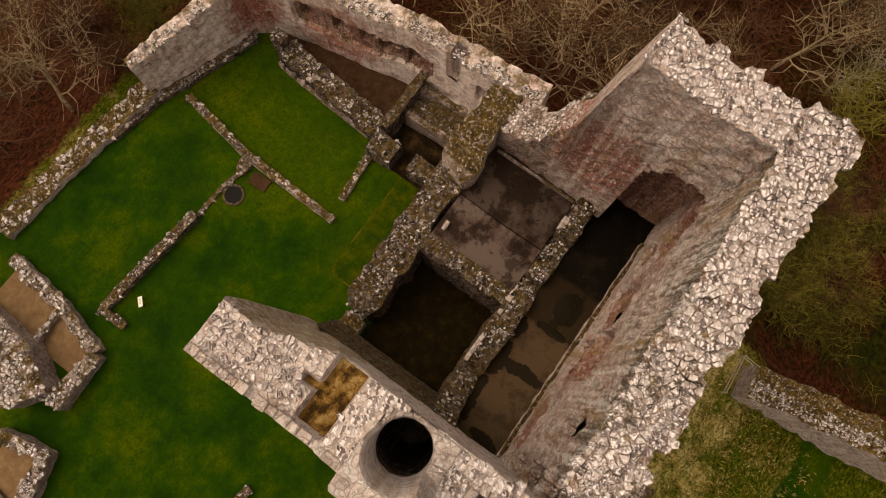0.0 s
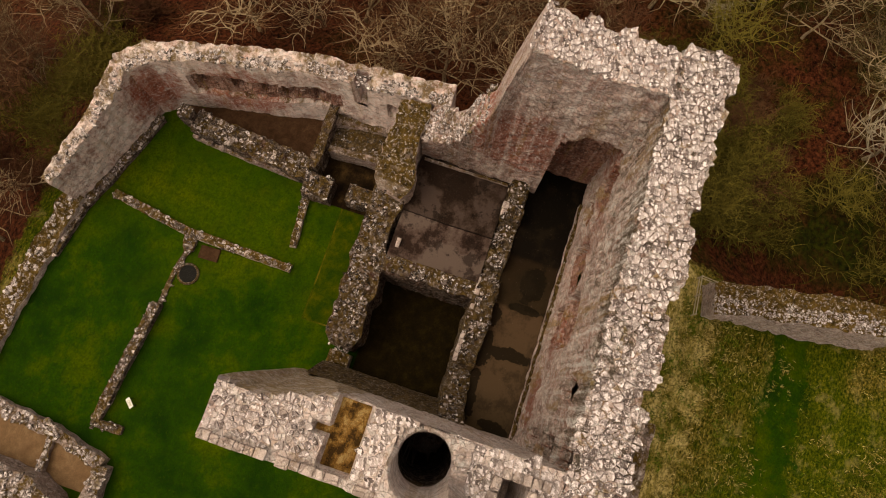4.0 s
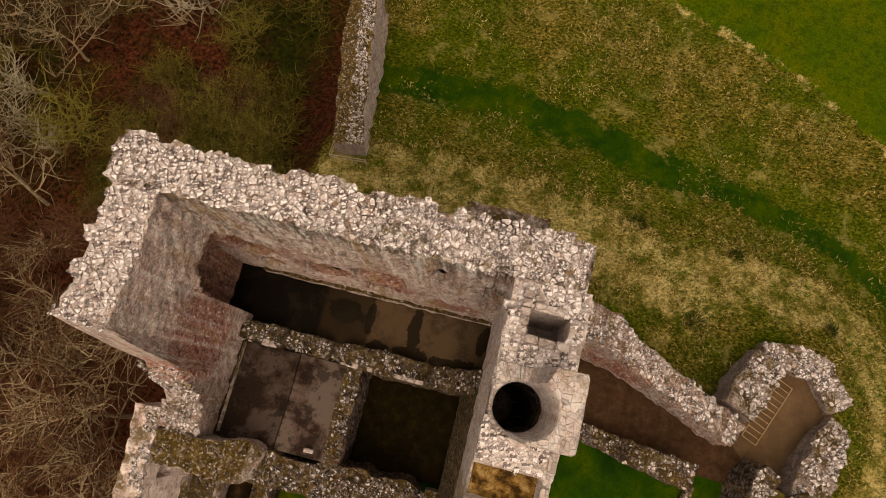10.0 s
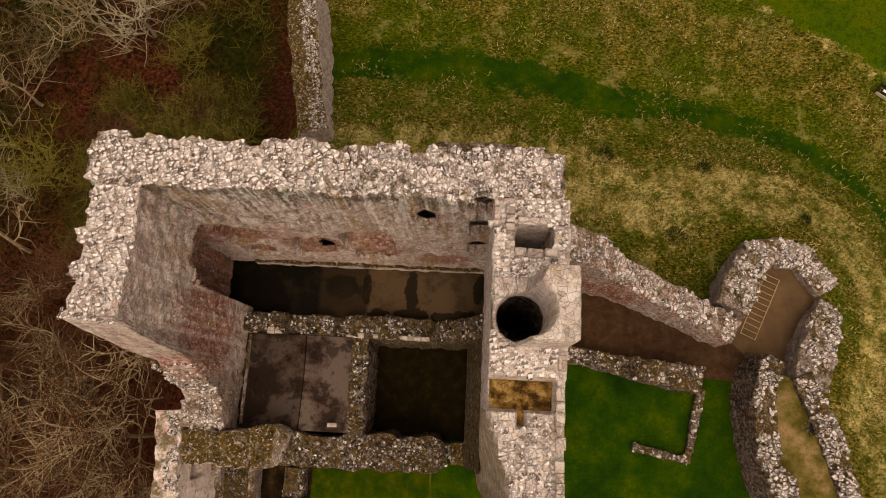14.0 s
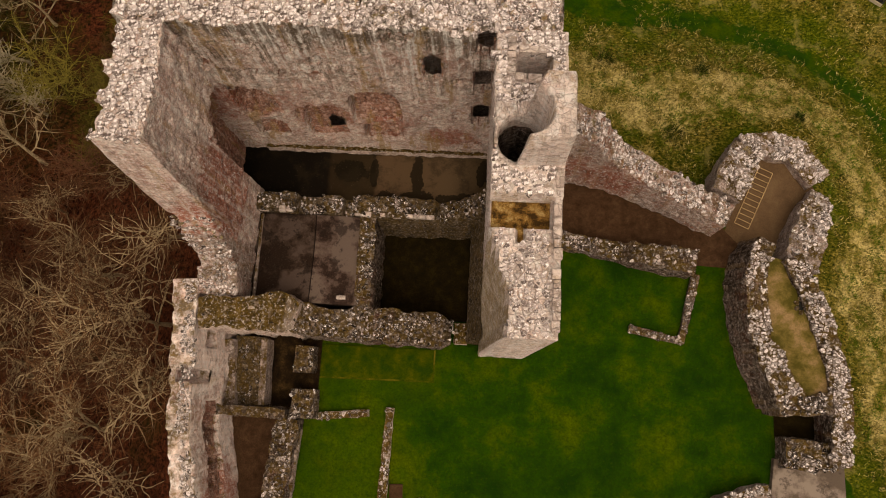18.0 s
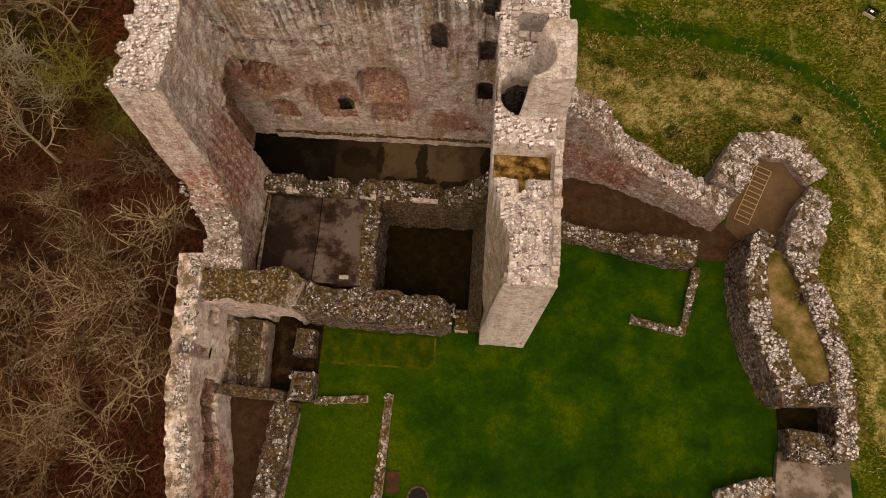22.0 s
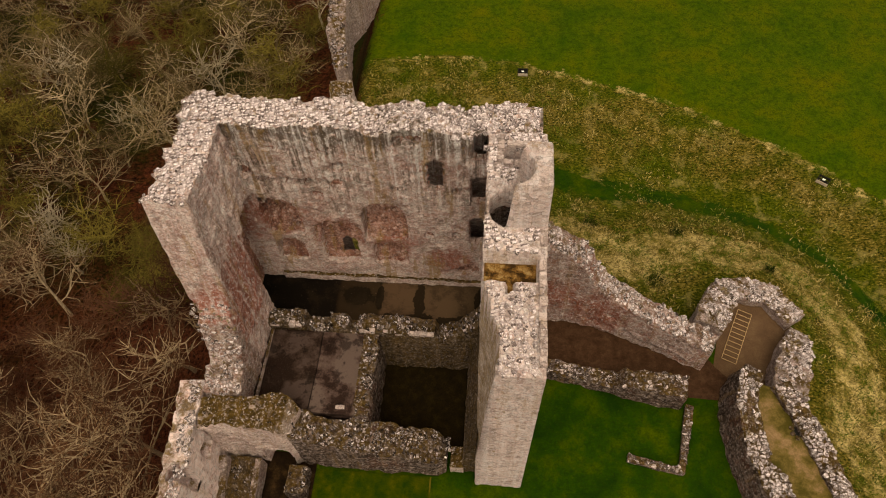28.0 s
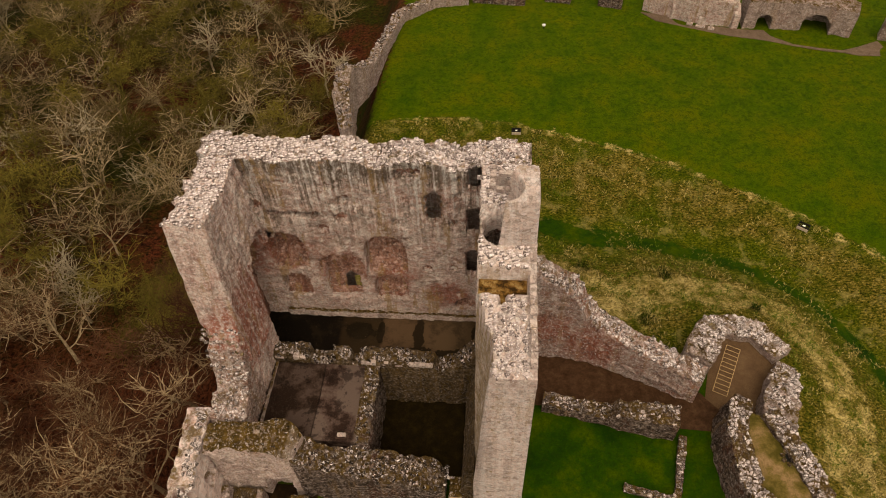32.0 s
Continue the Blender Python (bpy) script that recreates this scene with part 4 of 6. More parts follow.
wall_south = masonry("wall_south", SOUTH_W, STONE_TURF, "broken cross wall of pale rubble with a thick mossy head", res=0.2, ragged=0.34, bumpy=0.22, seed=12.0, recess=south_recess)
SOUTH = [(-6.0, -8.65, 1.2, 7.4, -0.2), (-5.0, -8.6, 1.2, 6.7, -0.2), (-3.4, -8.9, 1.15, 6.1, -0.2), (-1.2, -8.75, 1.35, 5.7, -0.2), (1.0, -8.65, 1.5, 5.0, -0.2), (3.0, -8.8, 1.3, 4.6, -0.2), (4.8, -8.75, 1.45, 4.2, -0.2), (6.0, -8.8, 1.25, 3.7, -0.2), (6.6, -8.8, 0.9, 2.8, -0.2)]
wall_south_low = masonry("wall_south_low", SOUTH, STONE_OLD, "sloping ruined cross wall of lichened rubble", res=0.22, ragged=0.30, bumpy=0.15, seed=13.0)
MID = [(-9.9, 0.95, 0.75, 7.2, 0), (-6.62, 0.95, 0.75, 7.1, 0), (-6.5, 0.95, 0.7, 5.9, 0), (-4.55, 0.95, 0.7, 5.9, 0), (-4.43, 0.95, 0.75, 7.0, 0), (-2.87, 0.95, 0.75, 6.9, 0), (-2.75, 0.95, 0.7, 5.7, 0), (-1.95, 0.95, 0.7, 5.7, 0), (-1.83, 0.95, 0.8, 6.9, 0), (1, 0.95, 0.85, 6.7, 0), (5.0, 0.95, 0.85, 6.4, 0), (5.3, 0.95, 0.85, 5.6, 0), (7.0, 1.0, 0.85, 6.2, 0), (9.2, 1.2, 0.95, 9.2, 0)]
wall_middle = masonry("wall_middle", MID, STONE_FLANK_LOW, "low broken partition wall of mossy lichened rubble", res=0.2, ragged=0.2, bumpy=0.16, batter=0.18, seed=15.0)
CROSS = [(-0.45, -7.4, 0.55, 6.3, 0), (-0.45, 0.1, 0.55, 6.4, 0)]
wall_cross = masonry("wall_cross", CROSS, STONE_OLD, "broken vault edge of dark rubble over a pit", res=0.22, ragged=0.25, bumpy=0.18, seed=17.0)
mass("wall_ledge", 8.05, 9.17, -9.6, 0.2, lambda x, y: 3.2 + 4.6 * (x - 8.05) + 0.35 * step_noise(x, y, 0.5, 6.0) + 0.3 * rough(x, y, 0, 1.1, 6.0), -0.3, STONE_FLANK_LOW, "mossy battered foot of rubble under the high wing", res=0.2, bumpy=0.14, seed=61.0)
mass("wall_pier_stub", 6.95, 8.08, -9.7, -7.9, lambda x, y: 1.5 + 0.2 * step_noise(x, y, 0.5, 8.0), -0.3, STONE_TURF, "low square stub of mossy blocks at the undercroft's corner", res=0.2, bumpy=0.1, seed=62.0)
mass("buttress_north", 5.7, 10.5, 9.02, 10.4, lambda x, y: 22.8 + 0.3 * step_noise(x, y, 0.5, 3.0), -1.0, STONE_MOSS, "mossy projecting buttress behind the hall wall", res=0.3)
slab("floor_saddle", [(9.25, -4.75), (10.65, -4.75), (10.65, -5.35), (11.15, -5.35), (11.15, -4.75), (12.6, -4.75), (12.6, -3.05), (9.25, -3.05)], 23.9, 23.5, GOLD, "orange and dark dry moss between the wing walls")
slab("floor_hall", [(-9.9, 1.7), (9.2, 1.7), (9.2, 6.3), (-12.2, 6.3), (-12.2, 2.0)], 5.6, 0, FLAG_HALL, "brown paved hall floor, nearly black to the west, with dark stains")
masonry("plinth_hall", [(-9.8, 6.02, 0.16, 6.5, 5.5), (9.1, 6.02, 0.16, 6.35, 5.5)], STONE_TURF, "low mossy plinth along the foot of the hall wall", res=0.16, ragged=0.2, bumpy=0.1, seed=20.0)
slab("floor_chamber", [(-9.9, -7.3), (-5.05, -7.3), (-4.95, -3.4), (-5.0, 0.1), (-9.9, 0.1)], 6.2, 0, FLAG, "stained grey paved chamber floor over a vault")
slab("floor_chamber_east", [(-4.98, -7.3), (-0.9, -7.3), (-0.9, 0.1), (-4.93, 0.1), (-4.88, -3.4)], 6.17, 0, FLAG_PALE, "stained pink-grey paved floor beside a long crack")
KERB_E = [(-1.12, -6.6, 0.12, 6.36, 6.0), (-1.1, 0.15, 0.12, 6.36, 6.0)]
masonry("kerb_chamber_east", KERB_E, STONE_OLD, "worn low stone kerb beside the open undercroft", res=0.2, ragged=0.08, bumpy=0.04, seed=19.0)
KERB_C = [(-9.5, -7.0, 0.09, 6.45, 6.0), (-9.5, 0.0, 0.09, 6.45, 6.0)]
masonry("kerb_chamber", KERB_C, STONE_MOSS, "pale low stone kerb along the chamber floor", res=0.2, ragged=0.06, bumpy=0.04, seed=18.0)
slab("floor_pit", [(-0.2, -7.6), (9.3, -7.6), (9.3, 0.4), (-0.2, 0.4)], 0.02, -0.4, PIT, "dark earth floor of an open undercroft, darkened for its shade")

# ---- curtain walls round the court ----
def window_recess(spots, depth=0.8, face=1):
    def recess(side, s, z):
        if side != face:
            return 0.0
        for cs, cz, hw, hz in spots:
            if abs(s - cs) < hw and abs(z - cz) < hz:
                return depth
        return 0.0
    return recess


WCURT = [(-14.2, -6.2, 0.95, 8.8, -4), (-13.9, -10.7, 0.95, 8.6, -4), (-13.4, -17.5, 0.9, 8.6, -4), (-12.1, -24, 0.9, 8.4, -4), (-11.1, -28.5, 0.85, 8.2, -4), (-10.4, -30.9, 0.9, 7.9, -4), (-8.9, -32.7, 0.95, 7.5, -4), (-6.8, -33.1, 0.8, 6.9, -3), (-4, -33.8, 0.65, 6.0, -3), (1.7, -35.7, 0.6, 4.9, -2)]
CURTAIN_HOLES = window_recess([(4.4, 5.6, 0.7, 1.0), (11.2, 4.6, 0.65, 0.85), (13.8, 4.7, 0.75, 1.0), (15.7, 4.8, 0.6, 0.8), (18.1, 4.6, 0.8, 1.0), (21.3, 4.8, 0.55, 0.7)], 1.2)


def curtain_recess(side, s, z):
    """Small windows set in a long robbed-out band of red core work."""
    d = CURTAIN_HOLES(side, s, z)
    if side > 0 and 9.3 < s < 22.4 and 3.1 + 0.3 * rough(s, z, 0, 0.9) < z < 5.9 + 0.5 * rough(s, 0, 3.0, 1.3):
        d = max(d, 0.33 + 0.1 * rough(s, z, 0, 0.5))
    return d


wall_curtain_west = masonry("wall_curtain_west", WCURT, STONE_CURTAIN, "curved curtain wall of pink rubble with a mossy head and small windows", res=0.22, ragged=0.4, bumpy=0.14, batter=0.4, seed=21.0, core=CORE, recess=curtain_recess, cut=lambda x, y: 5.2 if x > -13.95 and -14.05 < y < -13.0 else 99.0)
SCURT = [(1.4, -35.3, 0.9, 1.3, -2), (6, -36.1, 0.9, 0.7, -2), (12, -36.7, 0.95, 0.6, -2), (18.6, -37.0, 0.95, 0.8, -2)]
wall_curtain_south = masonry("wall_curtain_south", SCURT, STONE_TURF, "low ruined curtain wall with a mossy top and pale stones", res=0.3, ragged=0.3, bumpy=0.15, seed=23.0)
ECURT = [(12.9, 7.3, 1.4, 13.2, -1), (15.5, 7.3, 1.4, 11.8, -1), (17.8, 7.1, 1.35, 10.4, -1), (18.9, 6.9, 1.25, 8.0, -1), (20.2, 6.5, 1.1, 6.4, -1), (22, 5.8, 1.1, 5.4, -1), (25, 4.6, 1.1, 4.4, -1), (28, 3.3, 1.15, 3.9, -1), (30.2, 2.3, 1.1, 3.6, -1)]
wall_curtain_east = masonry("wall_curtain_east", ECURT, STONE_STAINED, "stepped curtain wall of red and pink rubble", res=0.26, ragged=0.35, bumpy=0.2, batter=0.2, seed=25.0)
TUR_W = [(29.9, 4.2, 1.3, 3.7, -1.5), (31.2, 6.6, 1.5, 3.0, -1.5), (32.6, 9.2, 1.4, 2.0, -1.5)]
TUR_N = [(32.2, 9.5, 1.1, 1.5, -2), (34.5, 9.9, 1.15, 1.2, -2), (37.2, 9.5, 1.2, 1.0, -2), (39.2, 6.6, 1.1, 1.1, -2)]
TUR_E = [(39.2, 5.4, 0.9, 1.0, -2), (38.2, 3.2, 1.4, 2.0, -2), (37.0, 0.5, 1.5, 2.6, -2), (36.2, -1.8, 1.4, 3.0, -2)]
wall_turret_west = masonry("wall_turret_west", TUR_W, STONE_MOSS, "thick low turret wall of lichened rubble", res=0.25, ragged=0.3, bumpy=0.18, seed=27.0)
wall_turret_north = masonry("wall_turret_north", TUR_N, STONE_MOSS, "low angled turret wall of lichened rubble", res=0.25, ragged=0.2, bumpy=0.15, seed=28.0)
wall_turret_east = masonry("wall_turret_east", TUR_E, STONE_MOSS, "broad turret wall of dark rubble", res=0.25, ragged=0.3, bumpy=0.18, seed=29.0)
PLAT_W = [(33.4, 0.2, 0.8, 3.4, 0), (32.5, -1.2, 0.95, 3.6, 0), (32.05, -3.2, 0.9, 3.6, 0), (32.45, -8.0, 0.85, 3.5, 0), (33.8, -11.2, 1.05, 3.5, 0), (34.7, -13.0, 1.45, 3.4, 0)]
PLAT_E = [(35.4, -1.0, 0.9, 3.4, -2), (37.3, -5.5, 0.9, 3.3, -2), (38.6, -10.5, 0.9, 3.3, -2), (38.9, -14.5, 0.9, 3.0, -2), (38.6, -18, 0.9, 2.6, -2)]
PLAT_S = [(33.6, -13.5, 0.8, 3.4, 0), (38.0, -13.1, 0.8, 3.3, 0)]
GATE = [(34.6, -17.2, 1.2, 2.0, 0), (38.6, -17.3, 1.2, 2.3, 0)]
wall_platform_west = masonry("wall_platform_west", PLAT_W, STONE_OLD, "curved retaining wall of lichened rubble beside the lawn", res=0.26, ragged=0.3, bumpy=0.16, batter=0.5, seed=31.0)
wall_platform_east = masonry("wall_platform_east", PLAT_E, STONE_OLD, "curved outer wall of lichened rubble", res=0.26, ragged=0.3, bumpy=0.16, seed=32.0)
wall_platform_south = masonry("wall_platform_south", PLAT_S, STONE_OLD, "end wall of dark rubble with a red foot", res=0.26, ragged=0.25, bumpy=0.14, seed=33.0)
wall_gate = masonry("wall_gate", GATE, STONE_OLD, "low gate pier of lichened rubble beside the lawn", res=0.26, ragged=0.25, bumpy=0.14, seed=34.0)
# Dark slab at ground level stands in for the stair hole's shade.
slab("floor_stair", [(34.6, -16.2), (38.4, -16.2), (38.4, -14.0), (34.6, -14.2)], 0.04, -0.2, PIT, "dark slab for the shaded floor of a stair recess")
LOW_S = [(15.3, 0.2, 0.7, 1.6, 0), (18.5, -0.3, 0.7, 1.4, 0), (21.5, -0.9, 0.75, 1.6, 0), (22.2, -1.0, 0.95, 2.7, 0), (27.4, -1.8, 1.0, 3.1, 0)]
wall_passage = masonry("wall_passage", LOW_S, STONE_OLD, "low passage wall of dark lichened rubble", res=0.25, ragged=0.3, bumpy=0.16, seed=35.0)

def kerb_blocks(parent, pts, z, material, seed, deep=0.32, tall=0.5):
    """Squared facing blocks along a wall's foot."""
    rnd = random.Random(seed)
    for (ax, ay), (bx, by) in zip(pts, pts[1:]):
        length, turn = math.dist((ax, ay), (bx, by)), math.degrees(math.atan2(by - ay, bx - ax))
        s = 0.0
        while s < length - 0.2:
            w = min(rnd.uniform(0.4, 0.95), length - s)
            f = (s + w / 2) / length
            if rnd.random() < 0.88:
                part("block", box_bm(w - 0.03, deep * rnd.uniform(0.8, 1.25), tall * rnd.uniform(0.6, 1.3), (ax + (bx - ax) * f, ay + (by - ay) * f, z), 0.035, turn + rnd.uniform(-3, 3)), material, parent)
            s += w


kerb_blocks(wall_middle, [(-9.7, 0.3), (-6.6, 0.3)], 6.75, STONE_DRESSED, 74, 0.5, 0.42)
kerb_blocks(wall_middle, [(-1.7, 0.25), (5.0, 0.2)], 6.35, STONE_DRESSED, 75, 0.35, 0.4)

# low walls of the western range
WR = [(-8.1, -28.1, 0.95, 1.5, 0), (-7.7, -24, 1.0, 1.6, 0), (-7.2, -19, 1.0, 1.8, 0), (-6.9, -16.8, 1.0, 1.8, 0)]
wall_range = masonry("wall_range", WR, STONE_OLD, "broad stepped range wall of dark lichened rubble", res=0.25, ragged=0.4, bumpy=0.18, seed=37.0)
PIER = [(-8.2, -29.1, 0.55, 3.0, 0), (-8.1, -28.0, 0.5, 2.7, 0)]
wall_pier = masonry("wall_pier", PIER, STONE_OLD, "broken upright pier at the end of the range wall", res=0.18, ragged=0.3, bumpy=0.15, seed=38.0)
wall_stones(wall_pier, PIER, 0.26, 122, 0.3, 38.0, keep=0.8, material=CAP_MID)
kerb_blocks(wall_range, [(-6.85, -28.0), (-6.45, -23), (-6.1, -17.7)], 0.0, STONE_MOSS, 71, 0.36, 0.7)
kerb_blocks(wall_range, [(-7.35, -27.8), (-6.95, -23), (-6.6, -17.7)], 0.6, STONE_OLD, 72, 0.4, 0.7)
JAMB_A = [(-5.7, -16.7, 1.0, 2.2, 0), (-5.7, -14.3, 1.0, 2.2, 0)]
JAMB_B = [(-6.0, -12.9, 0.8, 2.0, 0), (-6.0, -10.6, 0.8, 2.0, 0)]
wall_jamb = masonry("wall_jamb", JAMB_A, STONE_OLD, "broken door jamb of mossy rubble", res=0.22, ragged=0.3, bumpy=0.15, seed=39.0)
wall_jamb_far = masonry("wall_jamb_far", JAMB_B, STONE_OLD, "short broken door jamb of rubble", res=0.22, ragged=0.3, bumpy=0.15, seed=41.0)
CELL_S = [(-12.6, -16.3, 0.4, 3.4, 0), (-7.0, -16.4, 0.4, 2.6, 0)]
CELL_E = [(-9.3, -15.8, 0.3, 1.9, 0), (-9.6, -10.2, 0.3, 2.0, 0)]
CELL_W = [(-12.5, -10.4, 0.4, 2.6, 0), (-12.3, -13, 0.35, 1.6, 0), (-11.9, -16.0, 0.4, 2.4, 0)]
wall_cell_south = masonry("wall_cell_south", CELL_S, STONE_OLD, "thin broken cell wall of dark rubble", res=0.22, ragged=0.3, bumpy=0.12, seed=43.0)
wall_cell_east = masonry("wall_cell_east", CELL_E, STONE_MOSS, "thin dressed cell wall of pale stone", res=0.22, ragged=0.15, bumpy=0.06, seed=45.0)
wall_cell_west = masonry("wall_cell_west", CELL_W, STONE_MOSS, "stepped cell wall of pale blocks against the curtain", res=0.2, ragged=0.35, bumpy=0.12, seed=46.0)
WKERB = [(-7.6, -31.4, 0.35, 0.7, -0.2), (-1.0, -33.5, 0.4, 0.6, -0.2), (2.2, -34.6, 0.4, 0.6, -0.2), (7.0, -35.3, 0.4, 0.5, -0.2)]
FND = {
    "foundation_long": [(0.2, -32.6, 0.38, 0.42, -0.2), (1.4, -25.1, 0.38, 0.42, -0.2), (1.65, -15.5, 0.36, 0.38, -0.2)],
    "foundation_short": [(-4.9, -16.55, 0.32, 0.35, -0.2), (-0.2, -16.05, 0.32, 0.35, -0.2)],
    "foundation_thin": [(1.6, -24.7, 0.55, 0.42, -0.2), (2.9, -24.55, 0.5, 0.4, -0.2), (3.05, -24.6, 0.22, 0.2, -0.2), (5.0, -24.95, 0.2, 0.14, -0.2), (8.0, -25.0, 0.2, 0.14, -0.2)],
    "foundation_wall": [(8.0, -25.0, 0.38, 0.85, -0.2), (15.2, -25.7, 0.40, 0.75, -0.2), (18.6, -25.9, 0.45, 0.6, -0.2), (18.6, -23.6, 0.35, 0.35, -0.2)],
    "foundation_corner": [(28.2, -2.4, 0.35, 0.5, -0.2), (26.8, -8.4, 0.35, 0.5, -0.2), (22.3, -7.5, 0.33, 0.4, -0.2)],
    "foundation_kerb": WKERB,
}
for k, (name, pts) in enumerate(FND.items()):
    turfed = name in ("foundation_long", "foundation_short")
    ob = masonry(name, pts, STONE_TURF if turfed else STONE_OLD, "low stone footing in the lawn with white lichen", res=0.2, ragged=0.035, bumpy=0.03, seed=50.0 + k)
    wall_stones(ob, pts, 0.27, 60 + k, 0.035, 50.0 + k, proud=0.045, keep=0.62 if turfed else 0.85, material=CAP_MID)

# ruined lodging at the south-east of the court
SE = {
    "wall_lodging_north": [(19.6, -34.5, 0.5, 1.0, 0), (20.2, -29, 0.5, 1.0, 0), (21.4, -23.8, 0.5, 1.0, 0)],
    "wall_lodging_front": [(21.4, -23.7, 0.55, 1.1, 0), (26.2, -23.6, 0.7, 1.8, 0)],
    "wall_lodging_back": [(24.2, -34, 1.0, 2.2, 0), (24.9, -28, 1.4, 2.6, 0), (26.8, -25, 1.6, 2.6, 0)],
    "wall_lodging_inner": [(20.2, -28.8, 0.3, 0.6, 0), (23.6, -28.4, 0.3, 0.7, 0)],
    "wall_gatehouse": [(30.2, -25.4, 0.5, 1.6, 0), (29.4, -21.6, 0.5, 1.5, 0), (33.5, -20.4, 0.6, 1.4, 0)],
}
for k, (name, pts) in enumerate(SE.items()):
    ob = masonry(name, pts, STONE_MOSS, "broken lodging wall of pale lichened rubble", res=0.26, ragged=0.3, bumpy=0.14, seed=70.0 + k)
    wall_stones(ob, pts, 0.30, 80 + k, 0.3, 70.0 + k, keep=0.85, material=CAP_WALL)
slab("floor_lodging", [(20.0, -34), (24, -34), (24, -24), (21.5, -24)], 0.10, -0.2, SAND, "pale sandy gravel floor of the ruined lodging")
slab("floor_gatehouse", [(30, -25.5), (36, -24), (36, -20.5), (29.8, -21.5)], 0.10, -0.2, SAND, "pale sandy gravel floor")
slab("floor_path", [(33.5, -24), (40, -23), (40, -18.2), (34.3, -17.8)], 0.5, -0.2, FLAG_DRY, "worn grey paved causeway")
slab("floor_passage", [(13.2, 6.4), (13.2, 0.2), (16, 0.2), (22, -0.5), (28.4, -1.5), (31.0, -1.6), (32.4, 0.4), (30.6, 2.4), (21, 5.4)], 0.05, -0.2, EARTH, "brown trodden earth passage floor")
slab("floor_turret", [(31.0, 1.8), (33.2, -0.4), (36.8, 0.4), (39.2, 6.0), (37.6, 9.6), (33.0, 9.4)], 0.06, -2, TURRET, "smooth brown earth turret floor")
slab("floor_platform", [(33, -0.8), (35.4, -1.4), (37.6, -6), (38.6, -12.6), (36, -12.8), (33.2, -9), (32.2, -4)], 2.9, 0, TURF, "worn yellow turf on the raised platform")
slab("floor_range", [(-12.5, -16), (-8.2, -16.2), (-8.6, -28.5), (-10.5, -31)], 0.06, -0.2, EARTH, "brown earth floor of the range")
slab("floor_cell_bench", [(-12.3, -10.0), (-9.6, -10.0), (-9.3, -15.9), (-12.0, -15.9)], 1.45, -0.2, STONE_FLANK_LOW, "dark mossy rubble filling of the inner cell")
BENCH = [(-10.9, -10.6, 1.1, 1.45, 0), (-10.7, -15.6, 1.1, 1.45, 0)]
wall_stones(wall_cell_west, BENCH, 0.22, 123, 0.0, 47.0, keep=0.16, proud=0.06)
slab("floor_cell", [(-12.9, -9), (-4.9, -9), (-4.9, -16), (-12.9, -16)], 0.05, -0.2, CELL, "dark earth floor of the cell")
slab("floor_strip", [(-4.85, -13.1), (5.2, -13.0), (5.2, -10.3), (-4.85, -10.3)], 0.14, -0.2, STRIP, "low turf strip beside the tower")
slab("turf_edge", [(-4.85, -13.24), (5.33, -13.14), (5.33, -13.0), (-4.85, -13.1)], 0.10, -0.2, EDGE, "worn yellow edge of the turf strip")
slab("turf_edge_east", [(5.2, -13.0), (5.33, -13.0), (5.33, -10.3), (5.2, -10.3)], 0.10, -0.2, EDGE, "worn yellow end of the turf strip")

# walls to the north and far side
NF = [(-7.6, 19.9, 1.3, 0.6, -4), (-8.2, 23.5, 1.4, 1.6, -5), (-9.0, 29, 1.4, 2.6, -6), (-9.9, 35.8, 1.3, 3.0, -6)]
wall_flank = masonry("wall_flank", NF, STONE_TURF, "rough flank wall with a mossy head on the bank", res=0.3, ragged=0.4, bumpy=0.2, seed=90.0)
NF2 = [(-11.0, 40.5, 0.8, 1.0, -4), (-12.4, 46, 1.2, 3.2, -3.5), (-12.6, 51, 1.1, 4.0, -3.5), (-11.2, 54, 0.9, 1.8, -3.5), (-10.2, 58, 0.8, 0.2, -3.5), (-7.5, 74, 0.8, -0.4, -3.5), (-2, 79, 0.8, -0.6, -3.5), (4, 80, 0.8, -0.6, -3.5)]
wall_outer = masonry("wall_outer", NF2, STONE_MOSS, "tall broken outer wall at the wood's edge", res=0.4, ragged=0.5, bumpy=0.2, seed=92.0)
